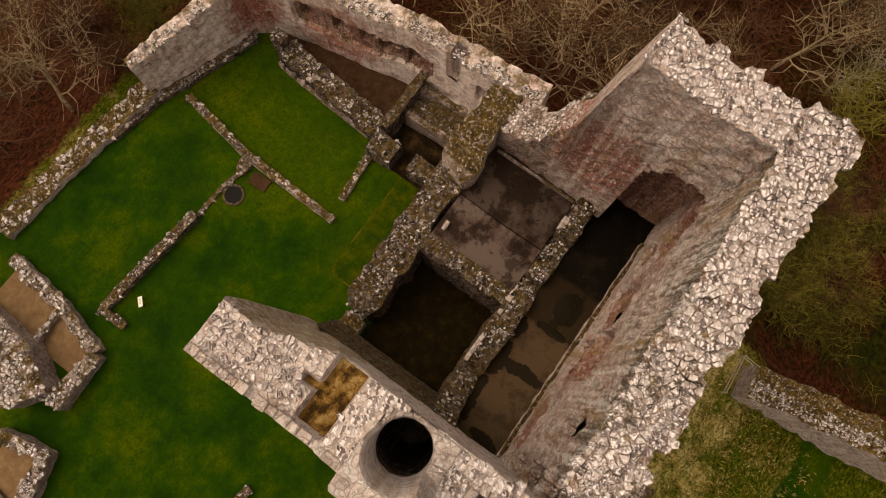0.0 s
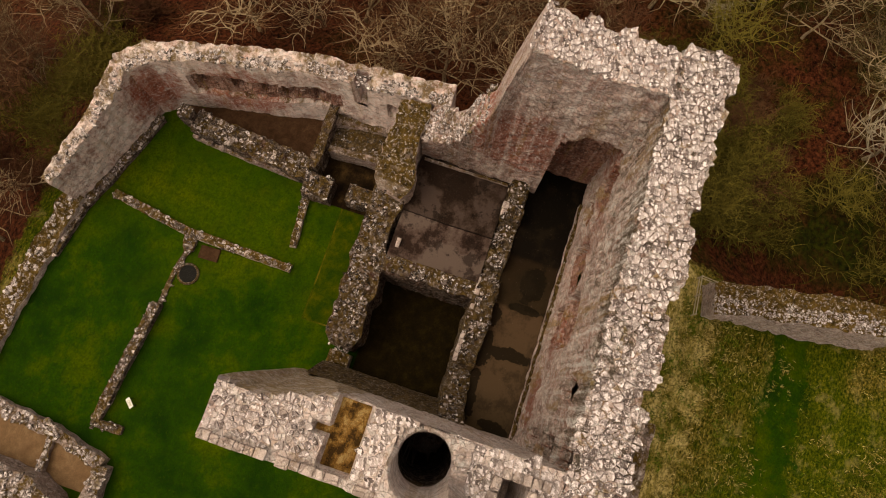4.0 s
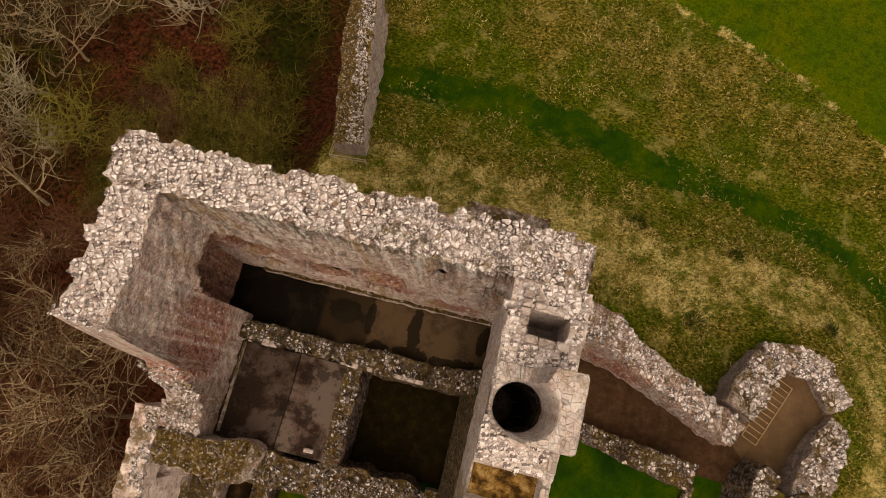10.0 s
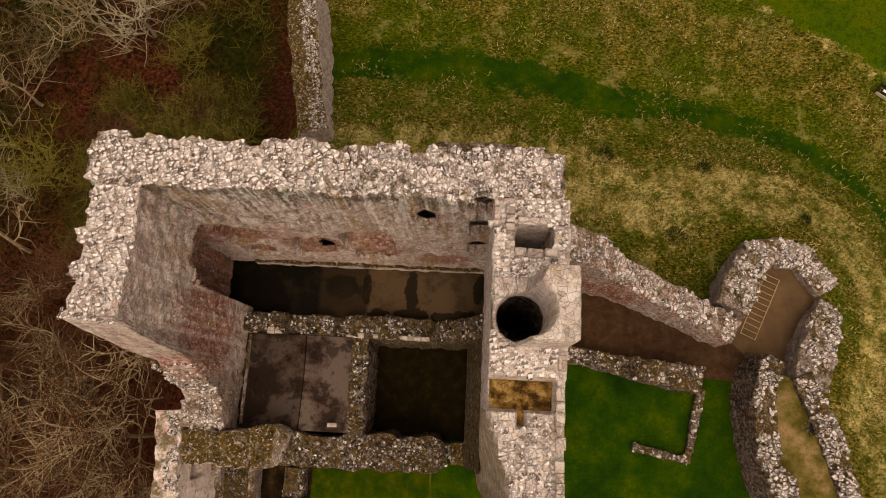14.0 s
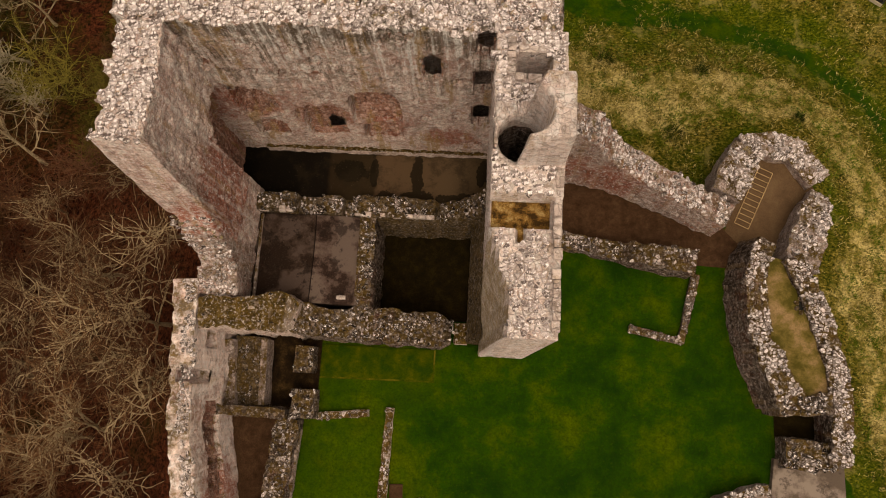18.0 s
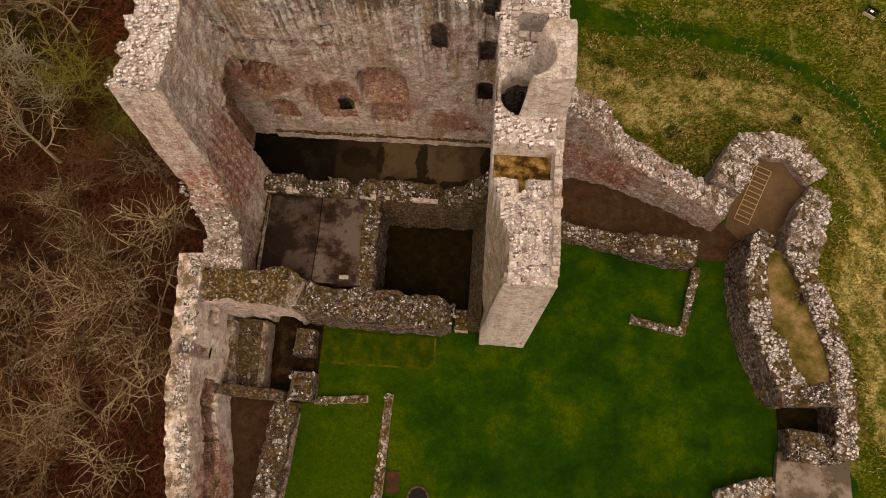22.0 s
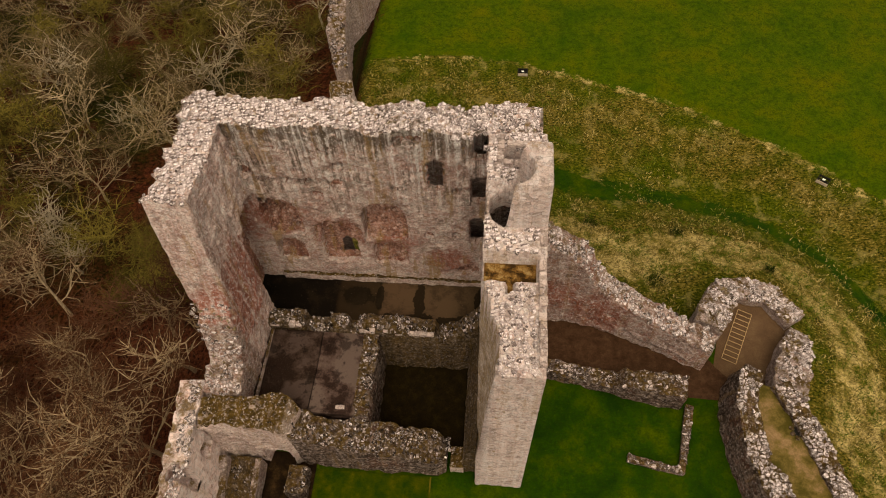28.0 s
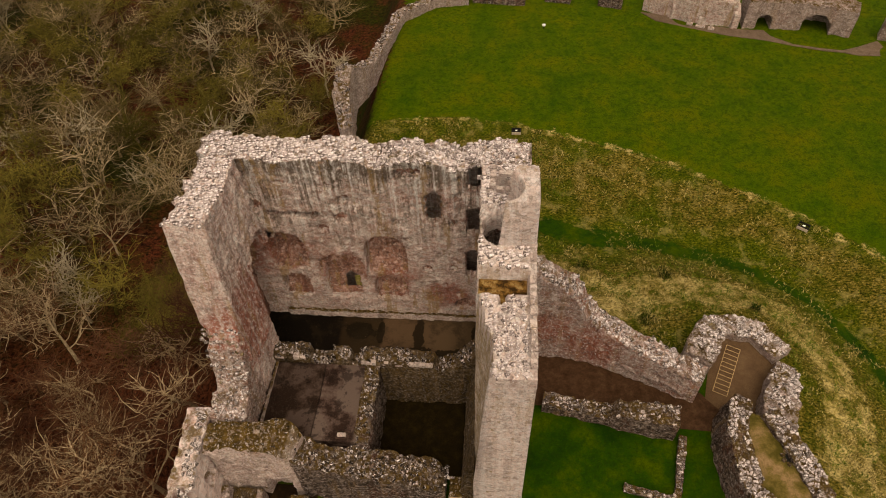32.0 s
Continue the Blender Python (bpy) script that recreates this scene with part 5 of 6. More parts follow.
for pts, ob, size, sd, rag, ws in ((WCURT, wall_curtain_west, 0.36, 101, 0.4, 21.0), (SCURT, wall_curtain_south, 0.38, 102, 0.3, 23.0), (ECURT, wall_curtain_east, 0.40, 103, 0.35, 25.0), (TUR_W, wall_turret_west, 0.38, 104, 0.3, 27.0), (TUR_N, wall_turret_north, 0.36, 105, 0.2, 28.0), (TUR_E, wall_turret_east, 0.38, 106, 0.3, 29.0), (PLAT_W, wall_platform_west, 0.29, 107, 0.3, 31.0), (PLAT_E, wall_platform_east, 0.29, 108, 0.3, 32.0), (PLAT_S, wall_platform_south, 0.36, 109, 0.25, 33.0), (GATE, wall_gate, 0.36, 120, 0.25, 34.0), (LOW_S, wall_passage, 0.29, 110, 0.3, 35.0), (WR, wall_range, 0.28, 111, 0.4, 37.0), (JAMB_A, wall_jamb, 0.34, 112, 0.3, 39.0), (JAMB_B, wall_jamb_far, 0.34, 113, 0.3, 41.0), (SOUTH, wall_south_low, 0.25, 115, 0.3, 13.0), (MID, wall_middle, 0.26, 116, 0.2, 15.0), (CROSS, wall_cross, 0.26, 117, 0.25, 17.0)):
    pale = ob in (wall_curtain_west, wall_curtain_east, wall_turret_west, wall_turret_east, wall_turret_north, wall_platform_west, wall_platform_east)
    wall_stones(ob, pts, (0.75 if ob is wall_curtain_west else 0.92) * size, sd, rag, ws, keep=0.88 if pale else 0.3 if ob is wall_curtain_south else 0.55, material=CAP_WALL if pale or ob is wall_curtain_south else CAP_MID if ob in (wall_passage, wall_range) else CAP_LOW, edge=-0.1 if ob is wall_curtain_west else None)

wall_stones(wall_flank, NF[::-1], 0.2, 114, 0.4, 90.0, keep=0.75, material=CAP_WALL, edge=-0.1)
wall_stones(wall_outer, NF2, 0.34, 121, 0.5, 92.0, keep=0.6, material=CAP_MID)
wall_stones(wall_south, SOUTH_W, 0.2, 118, 0.34, 12.0, keep=0.035, proud=0.05)
wall_stones(wall_west, [p for p in WEST if p[1] < -2.7], 0.26, 119, 0.34, 4.0, keep=0.75, material=CAP_WALL)


def turf_pit():
    """A small square stone-lined hole in the platform turf, its shade a black plate."""
    base = new("stone_lined_hole")
    base.location = (36.2, -5.1, 2.9)
    # Flat black plate: the dark of the hole, painted at turf level.
    part("opening", box_bm(0.75, 0.75, 0.012, (0, 0, 0.002)), BLACK, base, "black plate for the shade in the hole")
    for k in range(8):
        a = math.pi * (k + 0.5) / 4
        part("stone", box_bm(0.38, 0.30, 0.14, (0.62 * math.cos(a), 0.62 * math.sin(a), 0), 0.04, math.degrees(a) + 20), STONE_OLD, base)
    tagged(base, "small square hole lined with rough stones in the turf", "hole")


turf_pit()

# ---- far range beyond the outer lawn ----
FAR_A = [(34.8, 78.6, 0.9, 2.2, -3), (41.5, 74.6, 0.9, 2.6, -3), (48.6, 73.2, 0.9, 2.2, -3)]
FAR_B = [(50.0, 74.1, 2.0, 2.5, -3), (58, 73.7, 2.0, 2.4, -3), (63.5, 72.4, 2.0, 2.3, -3), (66.8, 71.1, 1.9, 2.0, -3)]
FAR_C = [(70.6, 69.6, 0.9, 1.6, -3), (77, 67.2, 0.9, 2.0, -3)]


def far_arch(side, s, z):
    if side > 0:
        return 0.0
    for cs, half, spring in ((3.3, 1.0, -0.9), (11.6, 2.2, -1.5)):
        if z < spring and abs(s - cs) < half or z >= spring and math.hypot(s - cs, z - spring) < half:
            return 3.6
    return 0.0


masonry("wall_far_house", FAR_A, STONE, "ruined outer house wall of pale rubble", res=0.35, ragged=0.4, bumpy=0.15, seed=120.0)
masonry("wall_far_end", FAR_C, STONE_MOSS, "low outer wall beyond the passage", res=0.35, ragged=0.3, bumpy=0.15, seed=123.0)
masonry("wall_far_arches", FAR_B, STONE_MOSS, "outer wall with dark arched openings", res=0.3, ragged=0.25, bumpy=0.15, seed=122.0, recess=far_arch)
for k, (x, y, w) in enumerate(((9.5, 80.6, 4.6), (20, 81.0, 2.2), (29, 79.6, 2.0))):
    masonry("wall_stub", [(x - w, y + 0.3, 0.9, 0.0, -3), (x + w, y - 0.6, 0.9, -0.2, -3)], STONE_OLD, "low stub of ruined wall on the outer lawn", res=0.35, ragged=0.3, bumpy=0.2, seed=124.0 + k)
for k, (x, y) in enumerate(((39.0, 74.9), (44.0, 72.9), (48.4, 71.8))):
    masonry("wall_buttress", [(x, y + 1.4, 0.5, 1.6, -3), (x + 0.2, y, 0.55, 0.2, -3)], STONE, "stepped buttress of pale rubble", res=0.3, ragged=0.15, bumpy=0.08, seed=127.0 + k)
slab("path", [(34.0, 77.0), (36.2, 74.2), (41.4, 71.9), (47.6, 69.6), (52.5, 68.4), (56.9, 66.8), (60.8, 65.7), (64.0, 65.1), (66.0, 64.3), (71.0, 63.9), (70.2, 68.4), (66.6, 66.6), (64.0, 65.6), (60.8, 66.2), (56.9, 67.3), (54.0, 69.6), (53.2, 71.4), (49.7, 71.6), (44.6, 72.8), (36.8, 76.4)], -2.13, -3.5, PATH_EARTH, "trodden grey-brown path along the outer wall", "path")

# ---- things on the lawns ----
def info_panel():
    """A tilted white panel on two short posts."""
    base = new("information_panel")
    base.location = (16.27, -23.78, 0)
    base.rotation_euler[2] = radians(48)
    for dx in (-0.3, 0.3):
        part("post", box_bm(0.08, 0.08, 0.62, (dx, 0.1, 0), 0.01), IRON, base, "dark iron post")
    bm = box_bm(0.85, 0.5, 0.05, (0, 0, 0), 0.015)
    bmesh.ops.rotate(bm, matrix=Matrix.Rotation(radians(28), 3, "X"), verts=bm.verts)
    bmesh.ops.translate(bm, vec=(0, 0, 0.62), verts=bm.verts)
    panel = part("panel", bm, WHITE, base)
    for k in range(4):
        bar = box_bm(0.6 - 0.1 * (k % 2), 0.025, 0.006, (0, 0.13 - 0.08 * k, 0.05))
        bmesh.ops.rotate(bar, matrix=Matrix.Rotation(radians(28), 3, "X"), verts=bar.verts)
        bmesh.ops.translate(bar, vec=(0, 0, 0.625), verts=bar.verts)
        part("text_bar", bar, RAIL, panel, "grey line of small writing")
    tagged(base, "tilted white information panel on two short iron posts", "sign")


def well():
    """A round stone kerb and an iron grating over a black disc for the shaft's shade."""
    base = new("well")
    base.location = (4.85, -23.75, 0)
    rnd = random.Random(5)
    for k in range(14):
        a = 2 * math.pi * k / 14
        part("kerb_stone", box_bm(0.20, 0.36, 0.12 + rnd.uniform(0, 0.06), (0.86 * math.cos(a), 0.86 * math.sin(a), -0.02), 0.03, math.degrees(a)), STONE_OLD, base)
    # Thin black disc under the bars paints the unlit depth; no shaft is cut.
    bm = bmesh.new()
    bmesh.ops.create_cone(bm, cap_ends=True, segments=28, radius1=0.76, radius2=0.76, depth=0.03)
    bmesh.ops.translate(bm, vec=(0, 0, 0.03), verts=bm.verts)
    part("shaft", bm, BLACK, base, "black disc for the shade in the well")
    for k in range(-4, 5):
        half = math.sqrt(max(0.01, 0.76 ** 2 - (0.16 * k) ** 2))
        part("grating_bar", box_bm(2 * half, 0.025, 0.03, (0, 0.16 * k, 0.09)), IRON, base, "iron grating bar")
        part("grating_bar", box_bm(0.025, 2 * half, 0.03, (0.16 * k, 0, 0.095)), IRON, base, "iron grating bar")
    tagged(base, "round well with stone kerb and iron grating in the lawn", "well")


def stone_slab():
    ob = part("stone_slab", box_bm(1.15, 1.75, 0.14, (2.62, -22.7, 0), 0.03, 3), EARTH, None)
    tagged(ob, "flat brown stone slab beside the footing in the lawn", "slab")


def timber_frame():
    """New timber bars laid out like a ladder on the turret floor."""
    base = new("timber_frame")
    a, b, c = Vector((34.25, 8.0, 0)), Vector((31.85, 2.62, 0)), Vector((35.48, 7.45, 0))
    along, across = b - a, c - a
    base.location = (*a.xy, 0.06)
    turn = math.degrees(math.atan2(along.y, along.x))
    for f in (0.0, 1.0):
        mid = along * 0.5 + across * f
        part("rail", box_bm(along.length, 0.05, 0.10, (mid.x, mid.y, 0.0), 0.01, turn), WOOD, base)
    for k in range(12):
        mid = along * (k / 11) + across * 0.5
        part("rung", box_bm(across.length, 0.035, 0.09, (mid.x, mid.y, 0.045), 0.01, math.degrees(math.atan2(across.y, across.x))), WOOD, base)
    tagged(base, "pale new timber frame with rungs on the earth floor", "timber frame")


def flood_light(x, y, turn):
    """A lamp in an open black box sunk in the bank."""
    base = new("flood_light")
    z = float(ground_height(x, y))
    base.location, base.rotation_euler[2] = (x, y, z), radians(turn)
    part("base_plate", box_bm(1.25, 1.0, 0.06, (0, 0, 0.02), 0.01), BLACK, base)
    for sx, sy, px, py in ((1.3, 0.08, 0, 0.5), (1.3, 0.08, 0, -0.5), (0.08, 1.0, 0.62, 0), (0.08, 1.0, -0.62, 0)):
        part("box_side", box_bm(sx, sy, 0.42, (px, py, 0), 0.015), RAIL if py < 0 else BLACK, base)
    bm = box_bm(0.42, 0.34, 0.22, (0.0, 0.05, 0.12), 0.05)
    head = part("lamp_head", bm, BLACK, base)
    # Bright reflection on the glass, put in as a white plate.
    part("lens", box_bm(0.34, 0.27, 0.02, (0.0, 0.05, 0.345), 0.008), WHITE, head, "lamp glass coloured white for its reflection")
    tagged(base, "flood light in an open black box on the grassy bank", "flood light", "flood lights on the bank")


def rail_fence(points):
    base = new("rail_fence")
    base.location = (*points[0], 0)
    o = Vector((*points[0], 0))
    posts = []
    for p, q in zip(points, points[1:]):
        n = max(1, round(math.dist(p, q) / 1.5))
        posts += [tuple(a + (b - a) * k / n for a, b in zip(p, q)) for k in range(n)]
    posts.append(points[-1])
    for x, y in posts:
        z = float(ground_height(x, y))
        part("post", box_bm(0.10, 0.10, 1.75, (x - o.x, y - o.y, z - 0.5), 0.01), RAIL, base)
    for p, q in zip(points, points[1:]):
        zp, zq = float(ground_height(*p)), float(ground_height(*q))
        for up in (0.55, 1.15):
            a, b = Vector((p[0], p[1], zp + up)) - o, Vector((q[0], q[1], zq + up)) - o
            bm = box_bm((b - a).length, 0.05, 0.10, (0, 0, -0.05))
            d = (b - a).normalized()
            bm.transform(Matrix.Translation((a + b) / 2) @ d.to_track_quat("X", "Z").to_matrix().to_4x4())
            part("rail", bm, RAIL, base)
    tagged(base, "weathered pale timber rail fence at the wall's end", "fence")


def memorial(x, y, wide, tall, turn):
    """A pale upright slab with a low plinth against the far house wall."""
    base = new("memorial_slab")
    base.location, base.rotation_euler[2] = (x, y, -2.2), radians(turn)
    part("plinth", box_bm(wide + 0.5, 0.6, 0.35, (0, 0, 0), 0.03), STONE_DRESSED, base)
    part("slab", box_bm(wide, 0.22, tall, (0, 0.05, 0.33), 0.04), STONE_DRESSED, base, "pale upright stone")
    tagged(base, "pale upright memorial slab on a plinth beside the wall", "memorial")


info_panel()
memorial(43.2, 72.3, 1.0, 1.5, -20)
memorial(41.6, 73.1, 0.5, 0.6, -20)
memorial(44.8, 71.6, 0.5, 0.6, -20)
block = part("stone_block", box_bm(0.75, 0.32, 0.22, (-2.3, -6.75, 6.17), 0.03, 2), STONE_DRESSED, None)
tagged(block, "pale loose stone block on the chamber floor", "stone")
well()
stone_slab()
timber_frame()
flood_light(12.7, 44.3, 0)
flood_light(47.9, 27.3, -35)
rail_fence([(-9.7, 22.4), (-9.6, 19.1), (-6.0, 19.2)])
lamp = new("flood_light")
lamp.location = (17.2, 71.5, -2.2)
part("post", box_bm(0.12, 0.12, 0.7, (0, 0, 0), 0.01), IRON, lamp)
part("lamp_head", box_bm(0.55, 0.4, 0.3, (0, 0, 0.6), 0.06), WHITE, lamp)
tagged(lamp, "small white flood light on a short post in the outer lawn", "flood light")

# ---- bare trees and scrub ----
def grow(rnd, at, way, length, radius, level, top, out):
    """Adds a branch and all that springs from it as straight pieces."""
    steps = (5, 5, 4, 3, 2)[level]
    p, d = Vector(at), Vector(way).normalized()
    for k in range(steps):
        d = (d + Vector((rnd.uniform(-1, 1), rnd.uniform(-1, 1), rnd.uniform(-0.6, 0.8))) * (0.20, 0.34, 0.42, 0.48, 0.5)[level]).normalized()
        q = p + d * (length / steps)
        r0, r1 = radius * (1 - 0.75 * k / steps), radius * (1 - 0.75 * (k + 1) / steps)
        out[0 if level == 0 else 1 if level < 3 else 2].append((p, q, r0, r1))
        if level < top and (k > 0 or level > 0):
            for _ in range((2, 2, 1, 1)[level] if k < steps - 1 else (3, 3, 3, 2)[level]):
                side = Vector((rnd.uniform(-1, 1), rnd.uniform(-1, 1), rnd.uniform(-0.25, 0.55))).normalized()
                way2 = (d * 0.55 + side).normalized()
                grow(rnd, q, way2, length * rnd.uniform(0.5, 0.85) * (1 - 0.25 * k / steps), max((0.075, 0.055, 0.024, 0.017)[level], r1 * rnd.uniform(0.55, 0.8)), level + 1, top, out)
        p = q


def tubes(pieces, sides):
    p = np.array([[*a] for a, _, _, _ in pieces])
    q = np.array([[*b] for _, b, _, _ in pieces])
    r0, r1 = np.array([c for _, _, c, _ in pieces])[:, None], np.array([c for _, _, _, c in pieces])[:, None]
    d = (q - p) / np.linalg.norm(q - p, axis=1)[:, None]
    ref = np.where(np.abs(d[:, 2:3]) > 0.9, [[1.0, 0, 0]], [[0, 0, 1.0]])
    u = np.cross(d, ref)
    u /= np.linalg.norm(u, axis=1)[:, None]
    v = np.cross(d, u)
    rings = []
    for base, r in ((p, r0), (q, r1)):
        for k in range(sides):
            a = 2 * math.pi * k / sides
            rings.append(base + r * (math.cos(a) * u + math.sin(a) * v))
    verts = np.stack(rings, 1).reshape(-1, 3)
    n = len(pieces)
    start = (np.arange(n) * 2 * sides)[:, None]
    faces = [start + np.array([[k, (k + 1) % sides, sides + (k + 1) % sides, sides + k]]) for k in range(sides)]
    return verts, np.concatenate(faces)


def tree(seed, height, spread, trunk_r, top, bark_mat, twig_mat, stems, label, category):
    rnd = random.Random(seed)
    out = ([], [], [])
    for k in range(stems):
        lean = Vector((rnd.uniform(-1, 1), rnd.uniform(-1, 1), 0)) * (0.15 if stems == 1 else 0.9)
        grow(rnd, (lean.x * 0.3, lean.y * 0.3, -0.4), Vector((lean.x, lean.y, 1.0)), height * (0.62 if stems == 1 else 0.5), trunk_r, 0 if stems == 1 else 1, top, out)
    base = new(category)
    for name, pieces, sides, mat in (("trunk", out[0], 7, bark_mat), ("bough", out[1], 4, bark_mat), ("crown", out[2], 3, twig_mat)):
        if not pieces:
            continue
        v, f = tubes(pieces, sides)
        v[:, :2] *= spread
        ob = mesh_object(name, v.tolist(), f.tolist(), mat, base)
        if name != "trunk":
            ob["kind"] = "stuff"
    return tagged(base, label, category)


KINDS = [
    tree(1, 11.0, 1.15, 0.22, 3, BARK, TWIG, 1, "leafless broad tree with pale brown branches on the bank", "tree"),
    tree(2, 10.0, 1.25, 0.20, 3, BARK, TWIG, 1, "leafless broad tree with pale brown branches on the bank", "tree"),
    tree(3, 12.0, 1.10, 0.24, 3, BARK, TWIG, 1, "leafless broad tree with pale brown branches on the bank", "tree"),
    tree(4, 9.0, 1.20, 0.17, 3, TWIG, TWIG_RED, 1, "leafless tree with reddish brown twigs on the bank", "tree"),
]
MIXED = [
    tree(21, 11.5, 1.2, 0.22, 3, BARK, TWIG_WOOD, 1, "leafless broad tree with pale brown branches in the wood", "tree"),
    tree(22, 10.5, 1.2, 0.20, 3, TWIG_OLIVE, TWIG_OLIVE, 1, "leafless tree with mossy olive branches in the wood", "tree"),
    tree(23, 10.0, 1.25, 0.18, 3, BARK, TWIG_WOOD, 1, "leafless spreading tree with brown twigs in the wood", "tree"),
    tree(24, 9.5, 1.3, 0.2, 3, TWIG_OLIVE, TWIG_OLIVE, 1, "leafless low tree with mossy olive twigs in the wood", "tree"),
    tree(25, 11.0, 1.2, 0.2, 2, BARK_PALE, BARK_PALE, 1, "bleached bare tree with few pale boughs in the wood", "tree"),
]
SCRUB = [
    tree(11, 6.0, 1.0, 0.065, 3, TWIG_OLIVE, TWIG_OLIVE, 10, "dense leafless olive-brown shrub on the bank", "shrub"),
    tree(12, 5.2, 1.1, 0.065, 3, TWIG_OLIVE, TWIG_OLIVE, 10, "dense leafless olive-brown shrub on the bank", "shrub"),
    tree(13, 5.4, 1.0, 0.06, 3, TWIG, TWIG, 9, "dense leafless reddish brown shrub on the bank", "shrub"),
]


def plant(kinds, spots, low, high, group):
    rnd = random.Random(99 + len(spots))
    first = set()
    for k, (x, y) in enumerate(spots):
        src = kinds[rnd.randrange(len(kinds))]
        s = rnd.uniform(low, high)
        m = pose(x, y, float(ground_height(x, y)) - 0.1, rnd.uniform(-5, 5), rnd.uniform(-5, 5), rnd.uniform(0, 360))
        if src not in first:
            first.add(src)
            ob = src
        else:
            ob = copy_thing(src, m)
        ob.matrix_basis = m @ Matrix.Diagonal((s, s, s, 1))
        ob["group"] = group


def scatter(seed, x0, x1, y0, y1, gap, keep):
    rnd = random.Random(seed)
    out = []
    y = y0
    while y < y1:
        x = x0
        while x < x1:
            px, py = x + rnd.uniform(0, gap * 0.8), y + rnd.uniform(0, gap * 0.8)
            if keep(px, py):
                out.append((px, py))
            x += gap
        y += gap
    return out


def wooded(x, y):
    if y < -36:
        return y < -42 + 0.1 * (x + 20)
    if y < 12:
        return x < -18.6 - 0.06 * abs(y + 10)
    if y < 46:
        return x < -22 or (x < -15 and y > 38)
    return x < -19


def scrubby(x, y):
    if y > 9 and y < 19:
        return -36 < x < -15
    if 19 <= y < 30:
        return -38 < x < -17
    return False


plant(KINDS, scatter(31, -70, -14, -52, 14, 6.0, lambda x, y: wooded(x, y) and not scrubby(x, y)) + scatter(32, -14, 22, -62, -41, 6.5, wooded), 0.75, 1.1, "bare trees on the bank")
plant(MIXED[:4] + MIXED[:4] + MIXED, scatter(35, -105, -14, 14, 128, 6.4, lambda x, y: wooded(x, y) and not scrubby(x, y)), 0.75, 1.15, "bare trees north of the bank")
plant(SCRUB, scatter(33, -36, -10, 9, 60, 3.4, scrubby) + scatter(34, -20, 0, -46, -39, 3.6, lambda x, y: True), 0.8, 1.25, "scrub on the bank")


# ---- rough grass in the ditch ----
def rough_grass():
    rs = np.random.RandomState(7)
    n = 95000
    x, y = rs.uniform(-11, 66, n), rs.uniform(-34, 47.5, n)
    keep = ~in_ring(x, y, COURT) & ~in_ring(x, y, OUTER) & (line_distance(x, y, COURT + COURT[:1]) > 0.8)
    keep &= (x > -8.5) | (y < 14)
    x, y = x[keep], y[keep]
    inner, far = line_distance(x, y, COURT + COURT[:1]), line_distance(x, y, RIDGE)
    u = inner / (inner + far)
    clump = np.array([noise.fractal(Vector((px * 0.16, py * 0.16, 2.0)), 0.8, 2.0, 4) for px, py in zip(x, y)])
    wanted = 0.9 * np.exp(-(((u - 0.26) / 0.16) ** 2)) + 0.42 * np.exp(-(((u - 0.84) / 0.13) ** 2)) + 0.75 * clump + 0.05
    keep = rs.uniform(0, 1.0, len(x)) < wanted
    x, y = x[keep], y[keep]
    z = ground_height(x, y)
    verts, faces = [], []
    n = len(x)
    for k in range(3):
        a = rs.uniform(0, 2 * math.pi, n)
        ln, w = rs.uniform(0.22, 0.5, n), rs.uniform(0.012, 0.03, n)
        ox, oy = rs.uniform(-0.15, 0.15, n), rs.uniform(-0.15, 0.15, n)
        lean = rs.uniform(0.5, 1.0, n)
        cx, cy = np.cos(a), np.sin(a)
        b0 = np.stack([x + ox - cy * w, y + oy + cx * w, z - 0.03], -1)
        b1 = np.stack([x + ox + cy * w, y + oy - cx * w, z - 0.03], -1)
        m0 = np.stack([x + ox + cx * ln * lean * 0.5 - cy * w, y + oy + cy * ln * lean * 0.5 + cx * w, z + ln * 0.45], -1)
        tip = np.stack([x + ox + cx * ln * lean, y + oy + cy * ln * lean, z + ln * 0.5], -1)
        m1 = m0 + 2 * np.stack([cy * w, -cx * w, 0 * w], -1)
        block = np.stack([b0, b1, m1, m0, tip], 1).reshape(-1, 3)
        start = sum(len(v) for v in verts) + np.arange(n)[:, None] * 5
        verts.append(block)
        faces += (start + [[0, 1, 2, 3]]).tolist() + (start + [[3, 2, 4]]).tolist()
    ob = mesh_object("rough_grass", np.concatenate(verts).tolist(), faces, STRAW, None)
    tagged(ob, "tufts of rough straw-coloured grass in the ditch", "grass", kind="stuff")


def rush_clump(x, y, size, seed):
    """A dark tussock of rushes on the bank."""
    rnd = random.Random(seed)
    verts, faces = [], []
    for k in range(150):
        a, r = rnd.uniform(0, 2 * math.pi), size * 0.5 * math.sqrt(rnd.random())
        bx, by, lean = r * math.cos(a), r * math.sin(a), rnd.uniform(0.1, 0.7) * size
        b, w, h = a + rnd.uniform(-0.8, 0.8), rnd.uniform(0.015, 0.03), size * rnd.uniform(0.5, 0.9)
        p = len(verts)
        verts += [(bx - w * math.sin(b), by + w * math.cos(b), -0.05), (bx + w * math.sin(b), by - w * math.cos(b), -0.05), (bx + lean * math.cos(b), by + lean * math.sin(b), h)]
        faces.append((p, p + 1, p + 2))
    ob = mesh_object("rush_clump", verts, faces, LEAF, None)
    ob.location = (x, y, float(ground_height(x, y)))
    tagged(ob, "dark green tussock of rushes on the grassy bank", "tussock", "tussocks on the bank")


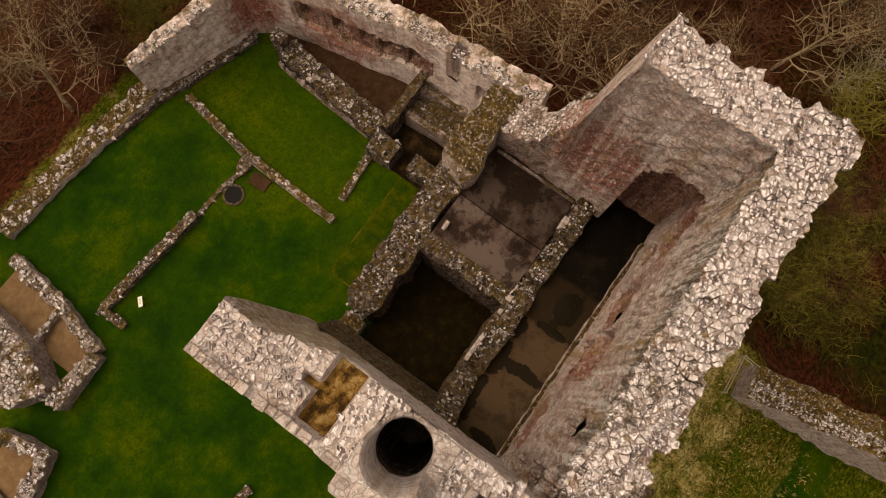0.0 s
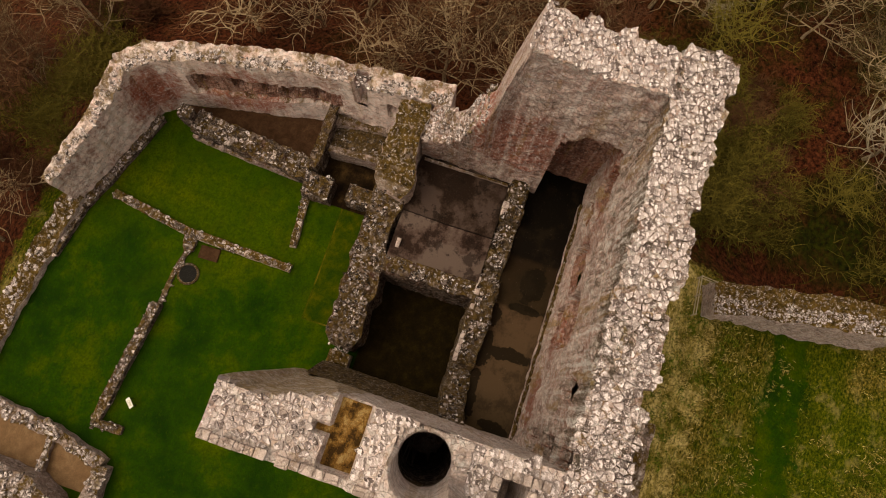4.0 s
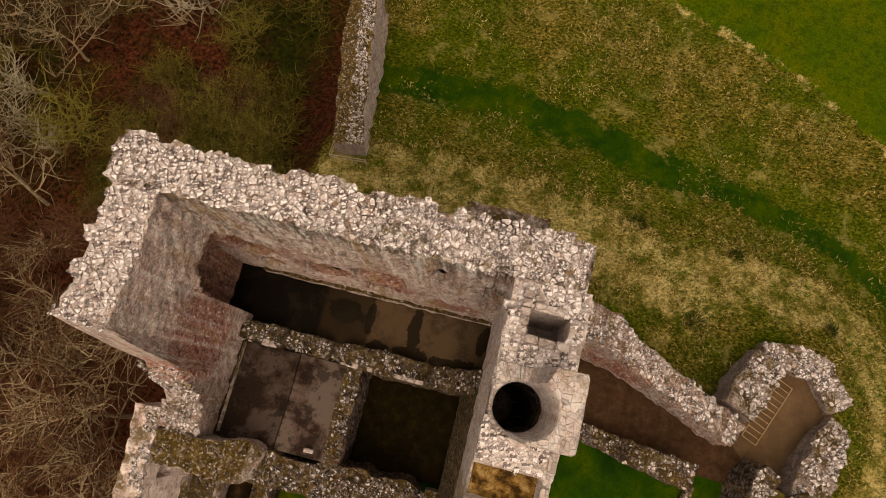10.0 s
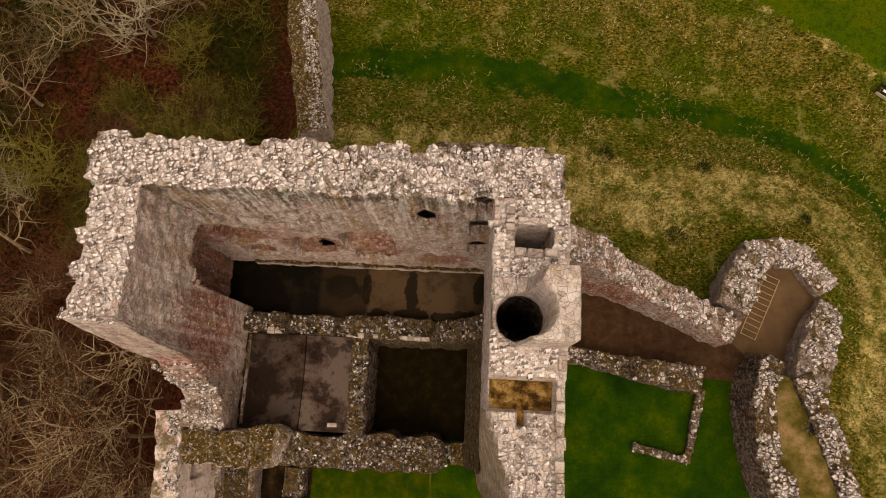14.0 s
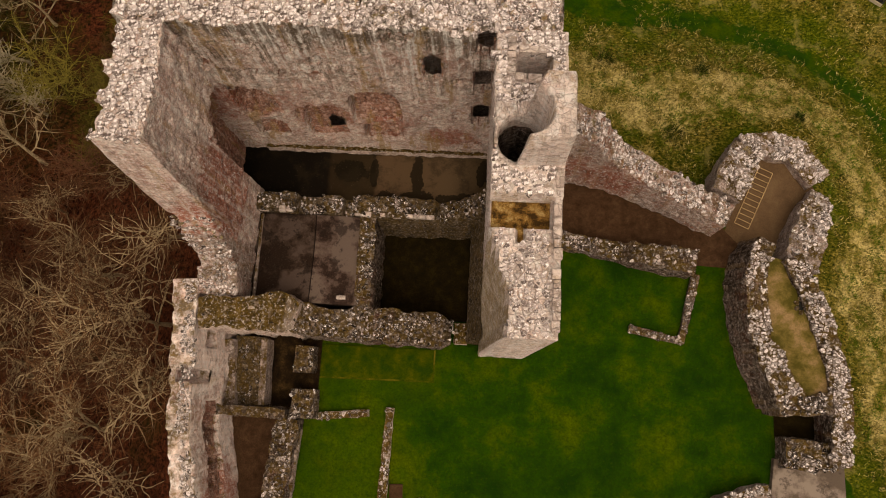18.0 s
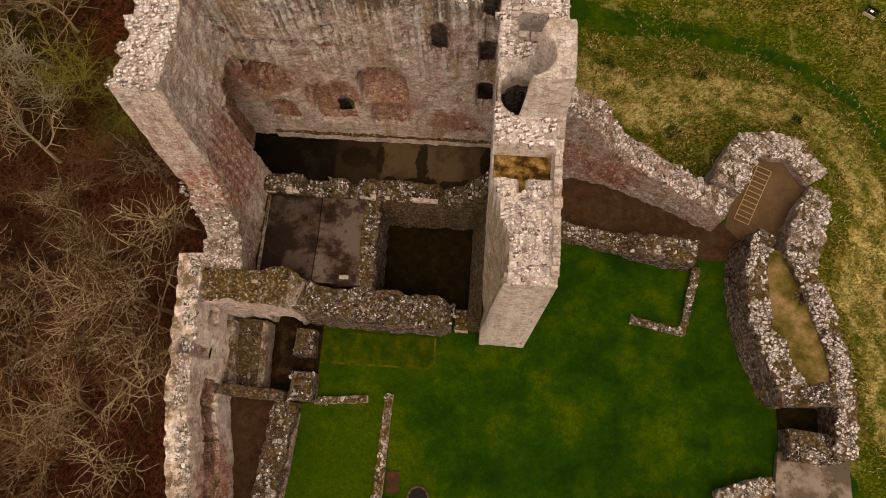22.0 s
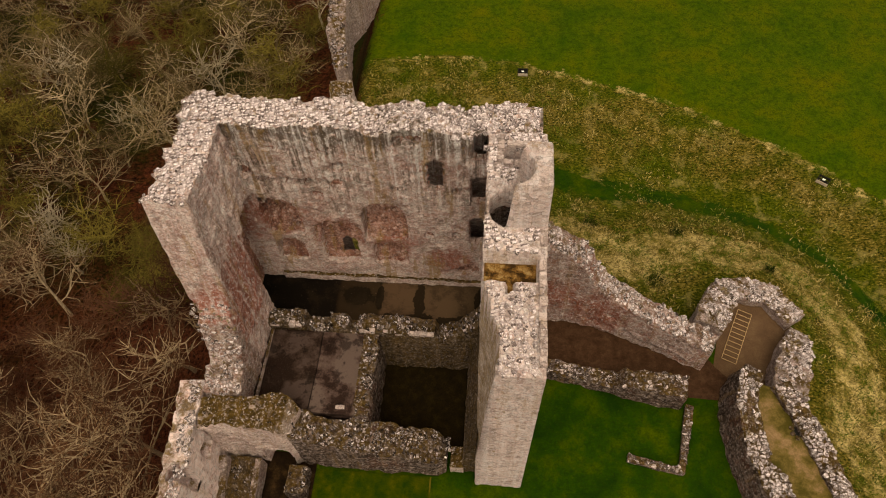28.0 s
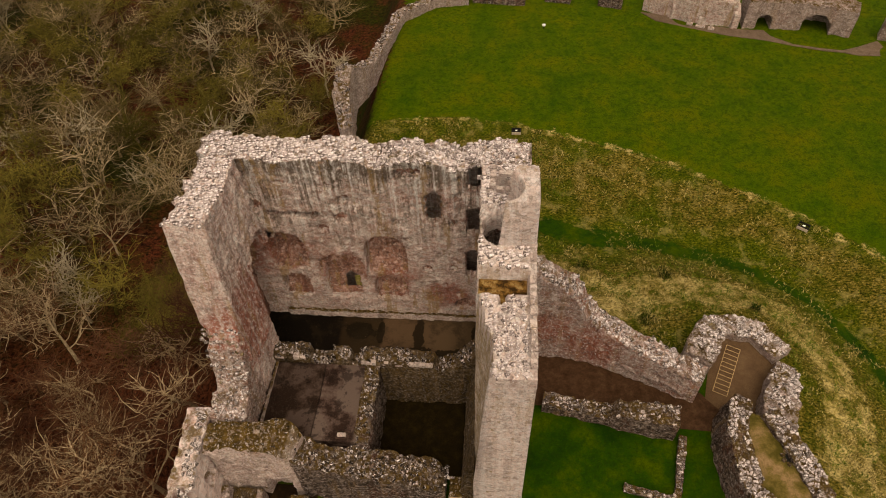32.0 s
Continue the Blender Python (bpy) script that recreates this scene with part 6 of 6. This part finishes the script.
for k, (x, y, size) in enumerate(((20.7, 19.9, 1.3), (30.0, 18.6, 1.1), (26.9, 11.3, 1.4), (38.6, 13.4, 0.9))):
    rush_clump(x, y, size, 300 + k)


def straw():
    n = Nodes("straw_and_green_blades")
    rnd = n.node("NewGeometry").outputs["Random Per Island"]
    dry = n.ramp(rnd, (0.0, (0.04, 0.036, 0.005)), (0.45, (0.170, 0.125, 0.036)), (1.0, (0.54, 0.43, 0.21)))
    wet = n.ramp(rnd, (0.0, (0.016, 0.044, 0.002)), (0.7, (0.060, 0.100, 0.005)), (1.0, (0.17, 0.19, 0.03)))
    return n.done(n.mix(n.ramp(n.noise(0.40, 6.0, 0.72), (0.46, 1.0), (0.54, 0.0)), dry, wet), 0.85)


STRAW = straw()
rough_grass()

# ---- cap stones on the great tower, one by one ----
def north_head(x, y):
    return north_top(x) + 0.32 * (step_noise(x, y, 0.55, 2.0) + 0.5 * rough(x, y, 0, 1.7, 2.0))


cap_stones(wall_north, -12.9, 12.9, 6.1, 9.1, lambda x, y: -12.7 < x < 12.7 and 6.2 < y < 9.02 - notch(x, 2.0), north_head, 0.30, CAP, 201, limit=300, joint=0.042)
cap_stones(wall_west, -12.8, -9.7, -7, 6.2, lambda x, y: -12.72 + notch(y, 4.0) < x < -9.85 and -1.25 < y < 6.15, lambda x, y: west_top(y) + 0.34 * (step_noise(x, y, 0.55, 4.0) + 0.5 * rough(x, y, 0, 1.7, 4.0)), 0.30, CAP, 202, limit=250, joint=0.042)


def on_wing(x, y):
    if not (9.25 < x < 12.95 and -10.5 < y < 6.2) or -4.7 < y < -3.0 or x > 12.5 and y < -1.2:
        return False
    if math.hypot(x - 10.65, y + 0.02) < 1.45 or y > -5.45 and y < -4.6 and 10.5 < x < 11.3:
        return False
    return wing_height(x, y) > 23 and wing_height(x + 0.15, y) > 23 and wing_height(x - 0.15, y) > 23 and wing_height(x, y + 0.15) > 23 and wing_height(x, y - 0.15) > 23 and abs(wing_height(x, y + 0.2) - wing_height(x, y - 0.2)) < 0.7 and abs(wing_height(x + 0.2, y) - wing_height(x - 0.2, y)) < 0.9


cap_stones(wall_east, 9.1, 13.1, -3.0, 6.2, on_wing, wing_height, 0.38, CAP, 203, limit=160, joint=0.042, proud=0.06)
cap_stones(wall_east, 9.1, 13.1, -10.7, -4.7, on_wing, wing_height, 0.29, CAP, 204, limit=200, keep=0.92, proud=0.12, joint=0.07)
